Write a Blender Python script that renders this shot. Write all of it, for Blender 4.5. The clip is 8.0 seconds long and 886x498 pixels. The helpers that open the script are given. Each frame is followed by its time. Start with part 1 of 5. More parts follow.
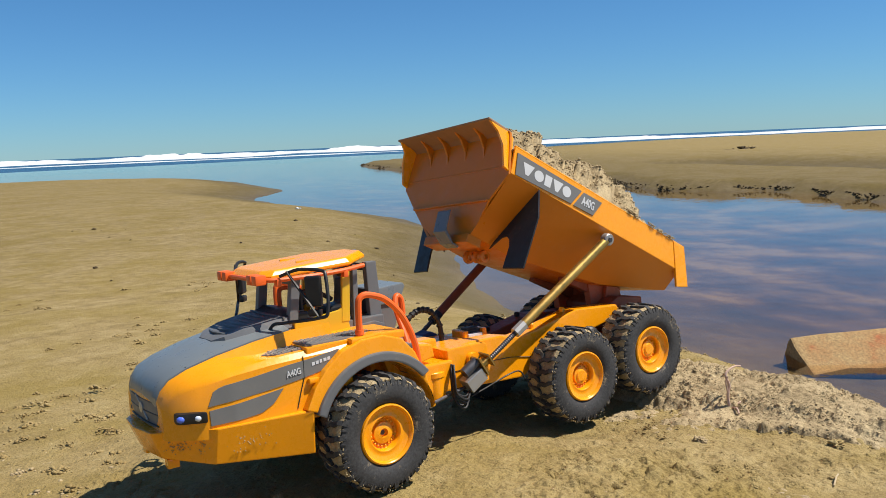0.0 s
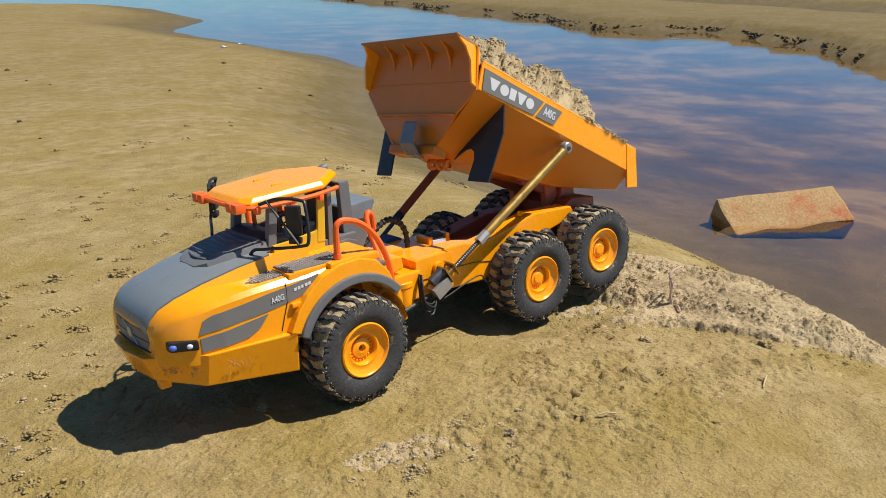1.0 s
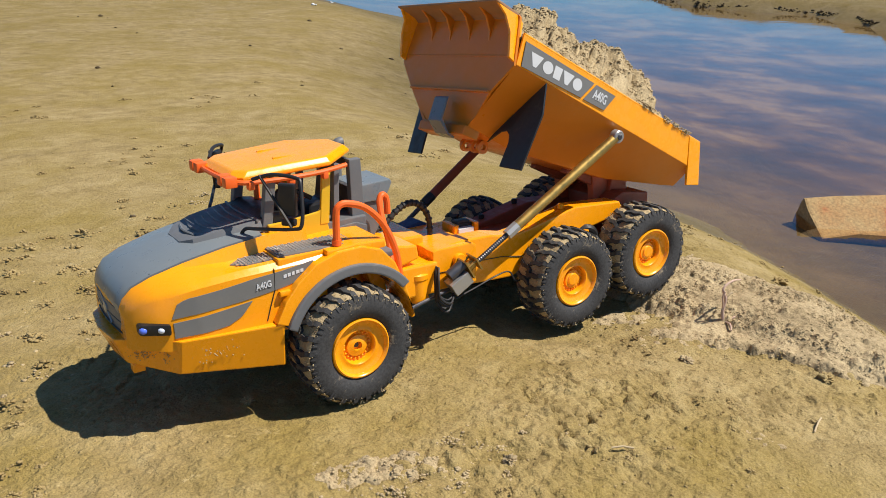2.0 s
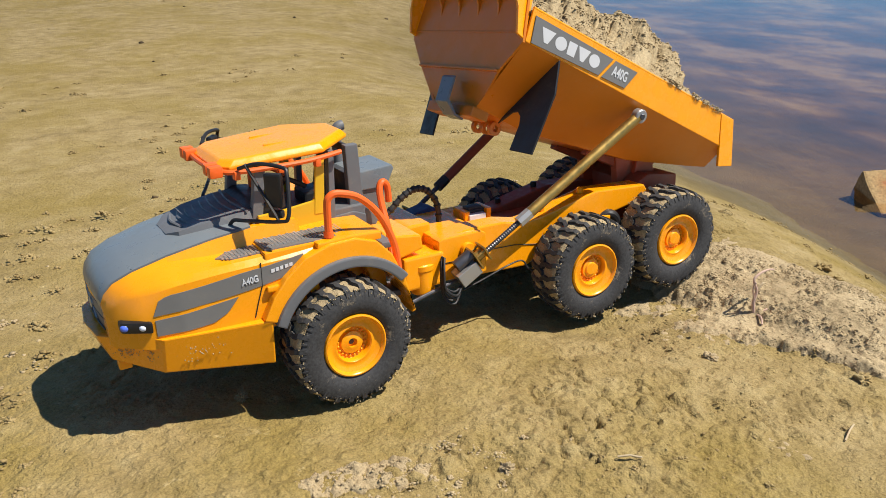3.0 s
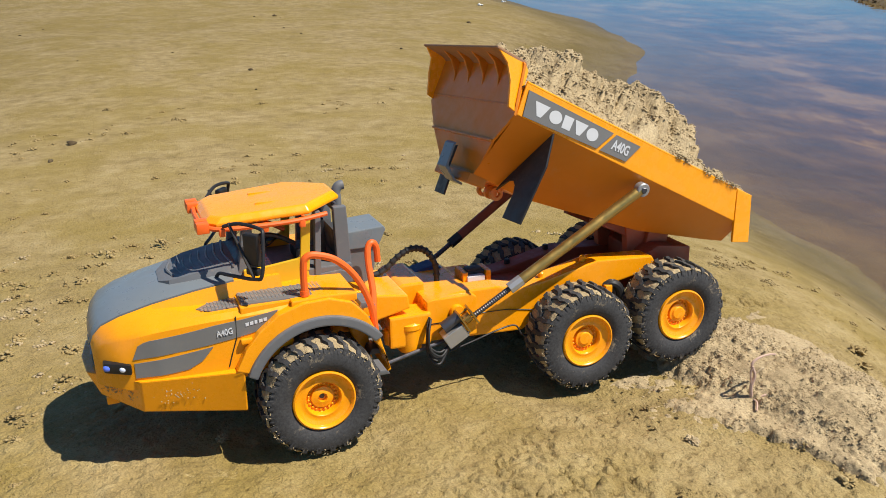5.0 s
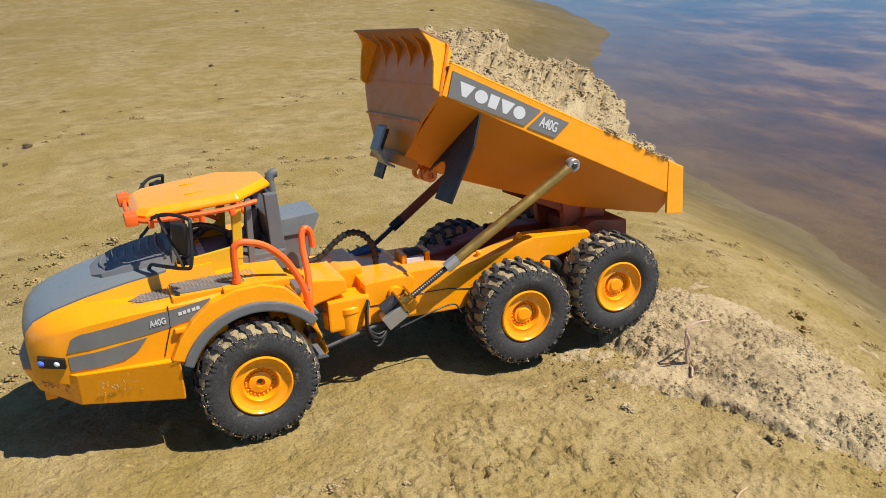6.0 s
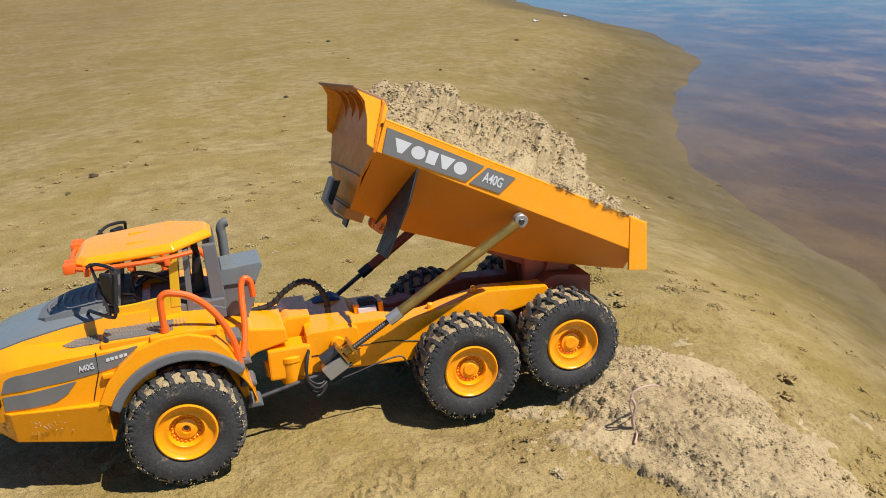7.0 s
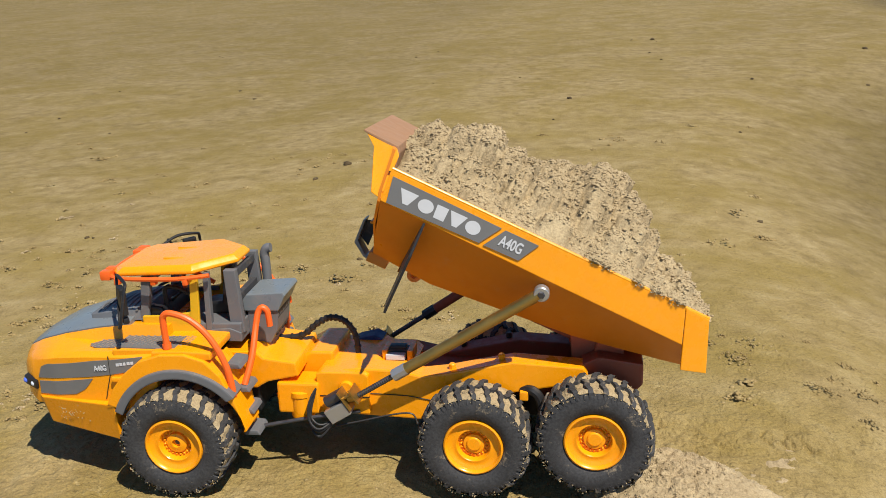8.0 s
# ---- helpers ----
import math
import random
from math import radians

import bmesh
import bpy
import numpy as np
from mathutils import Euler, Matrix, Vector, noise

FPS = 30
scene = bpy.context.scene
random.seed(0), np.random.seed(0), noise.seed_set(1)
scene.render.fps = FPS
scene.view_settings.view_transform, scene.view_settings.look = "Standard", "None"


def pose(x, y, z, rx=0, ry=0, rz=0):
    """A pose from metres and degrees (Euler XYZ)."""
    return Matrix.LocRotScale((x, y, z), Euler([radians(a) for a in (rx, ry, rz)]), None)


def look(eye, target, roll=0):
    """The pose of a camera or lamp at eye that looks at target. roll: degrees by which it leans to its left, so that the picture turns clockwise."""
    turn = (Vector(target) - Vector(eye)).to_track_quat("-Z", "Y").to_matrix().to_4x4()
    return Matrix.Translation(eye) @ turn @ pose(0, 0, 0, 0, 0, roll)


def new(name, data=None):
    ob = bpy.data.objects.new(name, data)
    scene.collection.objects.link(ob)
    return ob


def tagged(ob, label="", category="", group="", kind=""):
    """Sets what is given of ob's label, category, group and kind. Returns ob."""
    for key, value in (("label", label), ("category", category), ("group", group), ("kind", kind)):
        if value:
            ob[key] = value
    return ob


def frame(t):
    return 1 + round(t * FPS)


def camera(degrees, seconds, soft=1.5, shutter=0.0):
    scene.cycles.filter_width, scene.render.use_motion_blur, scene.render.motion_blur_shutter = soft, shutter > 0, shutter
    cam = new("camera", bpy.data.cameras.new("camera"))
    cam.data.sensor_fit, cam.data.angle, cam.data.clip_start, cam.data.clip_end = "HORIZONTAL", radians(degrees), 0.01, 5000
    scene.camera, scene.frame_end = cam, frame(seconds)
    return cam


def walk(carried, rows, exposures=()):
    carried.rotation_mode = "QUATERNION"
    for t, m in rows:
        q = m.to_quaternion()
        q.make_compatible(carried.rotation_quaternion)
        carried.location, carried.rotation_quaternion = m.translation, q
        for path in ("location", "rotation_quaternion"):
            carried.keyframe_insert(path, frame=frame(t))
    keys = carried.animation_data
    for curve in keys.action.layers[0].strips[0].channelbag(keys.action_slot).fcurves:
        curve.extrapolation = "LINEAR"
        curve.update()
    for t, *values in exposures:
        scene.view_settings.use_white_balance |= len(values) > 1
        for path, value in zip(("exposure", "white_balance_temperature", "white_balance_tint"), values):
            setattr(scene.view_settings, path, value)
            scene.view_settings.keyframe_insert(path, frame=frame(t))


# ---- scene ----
cam = camera(55.2, 8.0, soft=0.8)

PATH = [
    (0, (-0.006, -0.004, 0.313), (1.117, 1.632, 0.065), -2.4),
    (0.5, (-0.036, -0.018, 0.371), (1.13, 1.508, -0.185), -0.7),
    (1, (-0.041, 0.007, 0.395), (1.154, 1.478, -0.243), -1.3),
    (1.5, (-0.007, 0.032, 0.393), (1.157, 1.529, -0.243), -0.6),
    (1.7, (0.019, 0.035, 0.387), (1.121, 1.569, -0.273), 0.6),
    (3, (0.11, 0.054, 0.389), (1.009, 1.664, -0.386), -0.2),
    (3.5, (0.125, 0.035, 0.397), (0.976, 1.66, -0.4), -1.3),
    (4, (0.171, 0.041, 0.402), (0.943, 1.719, -0.366), -0.4),
    (4.2, (0.21, 0.066, 0.405), (0.949, 1.773, -0.328), -0.2),
    (5.3, (0.193, -0.021, 0.429), (0.845, 1.724, -0.3), 0.6),
    (5.5, (0.17, -0.029, 0.421), (0.88, 1.68, -0.337), 0.5),
    (6, (0.236, -0.019, 0.422), (0.933, 1.701, -0.325), -1.5),
    (6.5, (0.275, -0.056, 0.46), (0.915, 1.685, -0.289), -3.1),
    (7, (0.373, -0.056, 0.442), (0.842, 1.763, -0.246), -2.6),
    (7.5, (0.523, -0.007, 0.396), (0.566, 1.876, -0.278), -2.8),
    (8, (0.643, 0.001, 0.465), (0.322, 1.855, -0.213), -2.7),
]
walk(cam, [(t, look(eye, target, roll)) for t, eye, target, roll in PATH],
     exposures=[(0, 0.36), (3.0, 0.46), (6.0, 0.44), (7.0, 0.40), (8.0, 0.32)])

# ---- light ----
SUN_WAY = Vector((0.455, -0.385, 1.0)).normalized()      # towards the sun
world = bpy.data.worlds.new("sky")
scene.world = world
world.use_nodes = True
wn, wl = world.node_tree.nodes, world.node_tree.links
sky = wn.new("ShaderNodeTexSky")
sky.sky_type, sky.sun_disc = "NISHITA", False
sky.sun_elevation = math.asin(SUN_WAY.z)
sky.sun_rotation = math.atan2(SUN_WAY.x, SUN_WAY.y)
sky.air_density, sky.dust_density, sky.ozone_density, sky.altitude = 1.0, 0.0, 5.0, 0
clear_air = wn.new("ShaderNodeMix")
clear_air.data_type, clear_air.blend_type = "RGBA", "MULTIPLY"
clear_air.inputs[0].default_value = 1.0
aim = wn.new("ShaderNodeTexCoord")
height = wn.new("ShaderNodeSeparateXYZ")
wl.new(aim.outputs["Generated"], height.inputs[0])
haze = wn.new("ShaderNodeValToRGB")
haze.color_ramp.elements[0].position, haze.color_ramp.elements[0].color = 0.0, (0.50, 0.85, 1.24, 1)
haze.color_ramp.elements[1].position, haze.color_ramp.elements[1].color = 0.35, (0.50, 0.92, 1.14, 1)
zenith = haze.color_ramp.elements.new(1.0)
zenith.color = (1.12, 1.0, 0.90, 1)
wl.new(height.outputs[2], haze.inputs[0])
wl.new(haze.outputs[0], clear_air.inputs[7])
wl.new(sky.outputs[0], clear_air.inputs[6])
wl.new(clear_air.outputs[2], wn["Background"].inputs[0])
wn["Background"].inputs[1].default_value = 0.066
sun = new("sun", bpy.data.lights.new("sun", "SUN"))
sun.data.energy, sun.data.angle, sun.data.color = 5.0, radians(0.55), (1.0, 0.927, 0.825)
sun.matrix_world = look((0, 0, 0), tuple(-SUN_WAY))


# ---- materials ----
def nodes_of(name):
    m = bpy.data.materials.new(name)
    m.use_nodes = True
    nt = m.node_tree
    return m, nt, nt.nodes["Principled BSDF"]


def noise_node(nt, scale, detail=4.0, rough=0.55, coords="Object"):
    tc = nt.nodes.new("ShaderNodeTexCoord")
    n = nt.nodes.new("ShaderNodeTexNoise")
    n.inputs["Scale"].default_value, n.inputs["Detail"].default_value, n.inputs["Roughness"].default_value = scale, detail, rough
    nt.links.new(tc.outputs[coords], n.inputs["Vector"])
    return n


def ramp_node(nt, src, stops, ease="LINEAR"):
    r = nt.nodes.new("ShaderNodeValToRGB")
    r.color_ramp.interpolation = ease
    while len(r.color_ramp.elements) < len(stops):
        r.color_ramp.elements.new(0.5)
    for e, (p, c) in zip(r.color_ramp.elements, stops):
        e.position, e.color = p, (c if len(c) == 4 else (*c, 1))
    nt.links.new(src, r.inputs[0])
    return r


def mix_node(nt, fac, a, b, kind="MIX"):
    m = nt.nodes.new("ShaderNodeMix")
    m.data_type, m.blend_type = "RGBA", kind
    for sock, v in ((m.inputs[0], fac), (m.inputs[6], a), (m.inputs[7], b)):
        if hasattr(v, "links"):
            nt.links.new(v, sock)
        elif isinstance(v, (int, float)):
            sock.default_value = v
        else:
            sock.default_value = (*v, 1)
    return m.outputs[2]


def bump_node(nt, src, strength, distance, normal=None):
    b = nt.nodes.new("ShaderNodeBump")
    b.inputs["Strength"].default_value, b.inputs["Distance"].default_value = strength, distance
    nt.links.new(src, b.inputs["Height"])
    if normal is not None:
        nt.links.new(normal, b.inputs["Normal"])
    return b.outputs[0]


def plastic(name, color, rough=0.32, dust=0.35, dust_color=(0.42, 0.33, 0.2), metal=0.0, coat=0.0):
    """Moulded toy plastic or painted metal with faint mottling, dust and sand film."""
    m, nt, p = nodes_of(name)
    small, large = noise_node(nt, 420, 3), noise_node(nt, 26, 5, 0.65)
    tone = mix_node(nt, ramp_node(nt, large.outputs[0], [(0.35, (0, 0, 0)), (0.7, (1, 1, 1))]).outputs[0], tuple(c * 0.92 for c in color), color)
    film = ramp_node(nt, noise_node(nt, 60, 8, 0.75).outputs[0], [(0.56, (0, 0, 0)), (0.78, (dust,) * 3)])
    nt.links.new(mix_node(nt, film.outputs[0], tone, dust_color), p.inputs["Base Color"])
    r = ramp_node(nt, noise_node(nt, 90, 6, 0.7).outputs[0], [(0.3, (rough * 0.8,) * 3), (0.75, (min(1, rough * 1.6 + 0.05),) * 3)])
    nt.links.new(r.outputs[0], p.inputs["Roughness"])
    nt.links.new(bump_node(nt, small.outputs[0], 0.06, 0.0006), p.inputs["Normal"])
    p.inputs["Metallic"].default_value = metal
    p.inputs["Coat Weight"].default_value = coat
    return m


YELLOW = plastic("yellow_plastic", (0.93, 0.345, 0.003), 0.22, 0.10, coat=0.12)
# the yellow above, with shade put into a darker, more orange base
SHADED_BED = plastic("shaded_bed_plastic", (0.62, 0.192, 0.006), 0.34, 0.22)
DUSTY_BED = plastic("sand_dusted_bed_plastic", (0.34, 0.185, 0.095), 0.7, 0.8, (0.24, 0.15, 0.09))
CAB_YELLOW = plastic("cab_yellow_plastic", (0.66, 0.40, 0.012), 0.36, 0.2)
ORANGE = plastic("orange_red_plastic", (0.86, 0.13, 0.012), 0.38, 0.12)
# orange plastic with the shade under the tipped bed put into its colour
SHADED_RED_BROWN = plastic("shaded_red_brown_plastic", (0.26, 0.06, 0.022), 0.5, 0.3)
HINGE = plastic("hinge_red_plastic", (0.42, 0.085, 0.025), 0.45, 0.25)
GREY = plastic("slate_grey_plastic", (0.132, 0.136, 0.142), 0.42, 0.30)
BLUEGREY = plastic("hood_grey_plastic", (0.165, 0.190, 0.205), 0.27, 0.20)
DARKGREY = plastic("dark_grey_plastic", (0.045, 0.046, 0.05), 0.5, 0.4)
BLACK = plastic("black_plastic", (0.012, 0.012, 0.013), 0.40, 0.12)
WIRE = plastic("black_rubber_wire", (0.015, 0.015, 0.016), 0.55, 0.2)
DECAL = plastic("grey_decal", (0.156, 0.156, 0.152), 0.40, 0.12)
WHITE = plastic("white_print", (0.576, 0.592, 0.608), 0.5, 0.1)
BLUE = plastic("blue_cloth_plastic", (0.02, 0.045, 0.13), 0.55, 0.2)
BRASS = plastic("brass_tube", (0.45, 0.30, 0.09), 0.36, 0.25, (0.2, 0.13, 0.05), metal=0.9)
STEEL = plastic("steel", (0.42, 0.42, 0.41), 0.32, 0.2, (0.225, 0.198, 0.162), metal=0.6)
DARKSTEEL = plastic("dark_steel", (0.10, 0.10, 0.11), 0.4, 0.2, metal=0.8)
LENS = plastic("clear_lens", (0.65, 0.72, 0.85), 0.12, 0.05)
BLUELENS = plastic("blue_lens", (0.10, 0.18, 0.75), 0.10, 0.02)


def rubber_material(name, dirt):
    m, nt, p = nodes_of(name)
    n1 = noise_node(nt, 55, 8, 0.72)
    mask = ramp_node(nt, n1.outputs[0], [(0.64 - dirt, (0, 0, 0)), (0.76 - dirt, (1, 1, 1))])
    base = ramp_node(nt, noise_node(nt, 500, 2).outputs[0], [(0.3, (0.024, 0.024, 0.025)), (0.8, (0.055, 0.055, 0.056))])
    grit = ramp_node(nt, noise_node(nt, 900, 2).outputs[0], [(0.3, (0.18, 0.14, 0.085)), (0.7, (0.38, 0.31, 0.21))])
    nt.links.new(mix_node(nt, mask.outputs[0], base.outputs[0], grit.outputs[0]), p.inputs["Base Color"])
    p.inputs["Roughness"].default_value = 0.78
    h = mix_node(nt, 0.6, noise_node(nt, 900, 2).outputs[0], mask.outputs[0])
    nt.links.new(bump_node(nt, h, 0.4, 0.0008), p.inputs["Normal"])
    return m


RUBBER = rubber_material("tyre_rubber", 0.062)
TREAD = rubber_material("sandy_tread_rubber", 0.07)


def sand_material(name, dark, mid, pale, wet=False, grain=1.0, olive=None):
    """Sand: coarse blotches, fine grains, sparse bright and dark grains, fine relief."""
    m, nt, p = nodes_of(name)
    big = noise_node(nt, 4.5, 6, 0.62)
    med = noise_node(nt, 22, 7, 0.68)
    grains = noise_node(nt, 620, 3, 0.7)
    tone = ramp_node(nt, med.outputs[0], [(0.30, dark), (0.50, mid), (0.72, pale)])
    col = tone.outputs[0]
    if olive:
        col = mix_node(nt, ramp_node(nt, big.outputs[0], [(0.40, (0, 0, 0)), (0.62, (0.75, 0.75, 0.75))]).outputs[0], col, olive)
    pale_spots = ramp_node(nt, noise_node(nt, 42, 5, 0.75).outputs[0], [(0.63, (0, 0, 0)), (0.72, (0.7, 0.7, 0.7))])
    col = mix_node(nt, pale_spots.outputs[0], col, tuple(min(1, c * 1.25) for c in pale))
    fleck = ramp_node(nt, noise_node(nt, 130, 4, 0.7).outputs[0], [(0.30, (0.60, 0.58, 0.54)), (0.43, (1, 1, 1)), (0.62, (1, 1, 1)), (0.75, (1.18, 1.17, 1.15))])
    col = mix_node(nt, 0.9, col, fleck.outputs[0], "MULTIPLY")
    speck = ramp_node(nt, grains.outputs[0], [(0.30, (0.70, 0.68, 0.64)), (0.5, (1, 1, 1)), (0.70, (1.26, 1.25, 1.22))])
    col = mix_node(nt, 0.85, col, speck.outputs[0], "MULTIPLY")
    nt.links.new(col, p.inputs["Base Color"])
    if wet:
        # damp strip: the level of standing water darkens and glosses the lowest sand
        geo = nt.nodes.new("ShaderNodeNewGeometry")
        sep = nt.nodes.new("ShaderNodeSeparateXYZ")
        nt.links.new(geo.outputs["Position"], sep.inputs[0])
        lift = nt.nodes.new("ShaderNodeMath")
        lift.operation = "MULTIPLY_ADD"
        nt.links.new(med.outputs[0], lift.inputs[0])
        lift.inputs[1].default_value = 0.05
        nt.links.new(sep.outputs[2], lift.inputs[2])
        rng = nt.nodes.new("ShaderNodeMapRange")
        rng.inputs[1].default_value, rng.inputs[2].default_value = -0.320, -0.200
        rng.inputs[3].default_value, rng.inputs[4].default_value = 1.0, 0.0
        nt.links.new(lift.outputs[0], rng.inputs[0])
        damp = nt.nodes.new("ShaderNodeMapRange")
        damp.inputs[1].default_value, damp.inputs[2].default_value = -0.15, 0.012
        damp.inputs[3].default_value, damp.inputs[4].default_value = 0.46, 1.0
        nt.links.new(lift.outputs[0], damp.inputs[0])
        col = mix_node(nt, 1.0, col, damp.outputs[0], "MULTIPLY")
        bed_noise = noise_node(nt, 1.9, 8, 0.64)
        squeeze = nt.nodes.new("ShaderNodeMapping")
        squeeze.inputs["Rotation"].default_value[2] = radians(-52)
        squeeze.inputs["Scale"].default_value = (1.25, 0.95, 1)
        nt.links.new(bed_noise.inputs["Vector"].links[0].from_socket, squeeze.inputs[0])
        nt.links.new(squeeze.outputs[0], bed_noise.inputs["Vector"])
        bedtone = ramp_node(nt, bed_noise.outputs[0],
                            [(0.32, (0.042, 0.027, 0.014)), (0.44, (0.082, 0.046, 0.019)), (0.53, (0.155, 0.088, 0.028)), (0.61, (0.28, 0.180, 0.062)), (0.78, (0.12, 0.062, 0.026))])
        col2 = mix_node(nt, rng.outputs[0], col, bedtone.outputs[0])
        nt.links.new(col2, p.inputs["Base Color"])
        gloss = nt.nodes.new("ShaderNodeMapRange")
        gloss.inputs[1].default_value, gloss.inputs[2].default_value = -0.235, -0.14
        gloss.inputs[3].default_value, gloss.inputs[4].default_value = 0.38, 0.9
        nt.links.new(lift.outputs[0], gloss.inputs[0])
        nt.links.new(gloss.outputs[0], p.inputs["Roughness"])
    else:
        p.inputs["Roughness"].default_value = 0.9
    p.inputs["Specular IOR Level"].default_value = 0.25
    h0 = bump_node(nt, noise_node(nt, 95, 3, 0.6).outputs[0], 0.7, 0.0036 * grain)
    h1 = bump_node(nt, med.outputs[0], 0.6, 0.0036 * grain, h0)
    h2 = bump_node(nt, noise_node(nt, 240, 3, 0.65).outputs[0], 0.9, 0.0034 * grain, h1)
    h3 = bump_node(nt, grains.outputs[0], 0.6, 0.0008 * min(1.0, grain * 1.5), h2)
    nt.links.new(h3, p.inputs["Normal"])
    return m


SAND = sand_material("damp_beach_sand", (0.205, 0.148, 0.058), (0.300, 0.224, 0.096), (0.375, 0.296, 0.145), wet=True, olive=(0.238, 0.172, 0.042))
DRY_SAND = sand_material("dry_loose_sand", (0.275, 0.209, 0.116), (0.365, 0.284, 0.163), (0.440, 0.354, 0.214), grain=0.5)
CRUMB = sand_material("damp_sand_crumbs", (0.215, 0.152, 0.060), (0.305, 0.224, 0.096), (0.380, 0.300, 0.152), grain=0.12)
DRY_CRUMB = sand_material("dry_sand_crumbs", (0.285, 0.218, 0.122), (0.380, 0.296, 0.172), (0.455, 0.366, 0.223), grain=0.12)
DARK_BANK = sand_material("dark_wet_bank", (0.035, 0.024, 0.013), (0.085, 0.06, 0.03), (0.15, 0.11, 0.055), grain=0.3)


def water_material(name, tint, ripple, scale):
    m, nt, p = nodes_of(name)
    nt.nodes.remove(p)
    out = nt.nodes["Material Output"]
    clear, gloss, mixer, fres = (nt.nodes.new(k) for k in ("ShaderNodeBsdfTransparent", "ShaderNodeBsdfGlossy", "ShaderNodeMixShader", "ShaderNodeFresnel"))
    clear.inputs[0].default_value = (*tint, 1)
    gloss.inputs["Roughness"].default_value = 0.04
    gloss.inputs["Color"].default_value = (1, 1, 1, 1)
    fres.inputs["IOR"].default_value = 1.35
    n = noise_node(nt, scale, 4, 0.6)
    b = bump_node(nt, n.outputs[0], ripple, 0.01)
    nt.links.new(b, gloss.inputs["Normal"])
    nt.links.new(b, fres.inputs["Normal"])
    nt.links.new(fres.outputs[0], mixer.inputs[0])
    nt.links.new(clear.outputs[0], mixer.inputs[1])
    nt.links.new(gloss.outputs[0], mixer.inputs[2])
    nt.links.new(mixer.outputs[0], out.inputs[0])
    return m


STREAM = water_material("stream_water", (0.96, 0.92, 0.85), 0.30, 3.0)


def sea_material():
    m, nt, p = nodes_of("sea_water")
    tone = ramp_node(nt, noise_node(nt, 0.05, 6).outputs[0], [(0.3, (0.010, 0.04, 0.085)), (0.7, (0.022, 0.075, 0.13))])
    nt.links.new(tone.outputs[0], p.inputs["Base Color"])
    p.inputs["Roughness"].default_value = 0.25
    p.inputs["IOR"].default_value = 1.33
    nt.links.new(bump_node(nt, noise_node(nt, 0.6, 5).outputs[0], 0.5, 0.6), p.inputs["Normal"])
    return m


SEA = sea_material()


def foam_material():
    m, nt, p = nodes_of("white_foam")
    tone = ramp_node(nt, noise_node(nt, 0.7, 6, 0.7).outputs[0], [(0.3, (0.42, 0.47, 0.52)), (0.6, (0.66, 0.68, 0.68))])
    nt.links.new(tone.outputs[0], p.inputs["Base Color"])
    p.inputs["Roughness"].default_value = 0.9
    return m


FOAM = foam_material()


def brick_material():
    m, nt, p = nodes_of("worn_red_block")
    a = ramp_node(nt, noise_node(nt, 9, 7, 0.7).outputs[0], [(0.34, (0.34, 0.105, 0.034)), (0.45, (0.33, 0.185, 0.070)), (0.6, (0.35, 0.235, 0.100))])
    b = ramp_node(nt, noise_node(nt, 160, 4).outputs[0], [(0.3, (0.65, 0.65, 0.65)), (0.7, (1.15, 1.15, 1.15))])
    nt.links.new(mix_node(nt, 1.0, a.outputs[0], b.outputs[0], "MULTIPLY"), p.inputs["Base Color"])
    p.inputs["Roughness"].default_value = 0.85
    nt.links.new(bump_node(nt, noise_node(nt, 40, 6, 0.7).outputs[0], 0.6, 0.006), p.inputs["Normal"])
    return m


BRICK = brick_material()
PLATE = plastic("tread_plate_metal", (0.20, 0.195, 0.185), 0.4, 0.30, metal=0.3)
TWIG = plastic("dry_reddish_stem", (0.52, 0.36, 0.28), 0.8, 0.3)
STRAW = plastic("pale_dry_straw", (0.46, 0.36, 0.22), 0.8, 0.2)


# ---- mesh helpers ----
def link_mesh(name, verts, faces, material, smooth=True, angle=40):
    me = bpy.data.meshes.new(name)
    me.from_pydata(verts, [], faces)
    me.materials.append(material)
    if smooth:
        me.shade_smooth()
        me.set_sharp_from_angle(angle=radians(angle))
    return new(name, me)


def part(name, bm, material, parent, label="", at=None, smooth=True, angle=35):
    """Links a bmesh as one mesh under its thing; at: the pose baked into the mesh."""
    if at is not None:
        bm.transform(at)
    bmesh.ops.recalc_face_normals(bm, faces=bm.faces)
    for f in bm.faces:
        f.smooth = smooth
    for e in bm.edges:
        if len(e.link_faces) == 2:
            turn = e.calc_face_angle(0.0)
            a, b = (f.calc_area() for f in e.link_faces)
            e.smooth = not (turn > radians(angle) or (turn > 0.08 and max(a, b) > 7 * min(a, b)))
    me = bpy.data.meshes.new(name)
    bm.to_mesh(me)
    bm.free()
    me.materials.append(material)
    ob = new(name, me)
    if parent is not None:
        ob.parent = parent
        ob.matrix_parent_inverse = parent.matrix_basis.inverted()
    return tagged(ob, label)


def box(x0, x1, y0, y1, z0, z1, bevel=0.0, bm=None, seg=2):
    b = bmesh.new()
    bmesh.ops.create_cube(b, size=1, matrix=Matrix.LocRotScale(((x0 + x1) / 2, (y0 + y1) / 2, (z0 + z1) / 2), None, (x1 - x0, y1 - y0, z1 - z0)))
    if bevel:
        bmesh.ops.bevel(b, geom=b.edges[:], offset=bevel, segments=seg, profile=0.6, affect="EDGES", clamp_overlap=True)
    return join(bm, b)


def join(bm, b):
    if bm is None:
        return b
    me = bpy.data.meshes.new("tmp")
    b.to_mesh(me)
    bm.from_mesh(me)
    bpy.data.meshes.remove(me)
    b.free()
    return bm


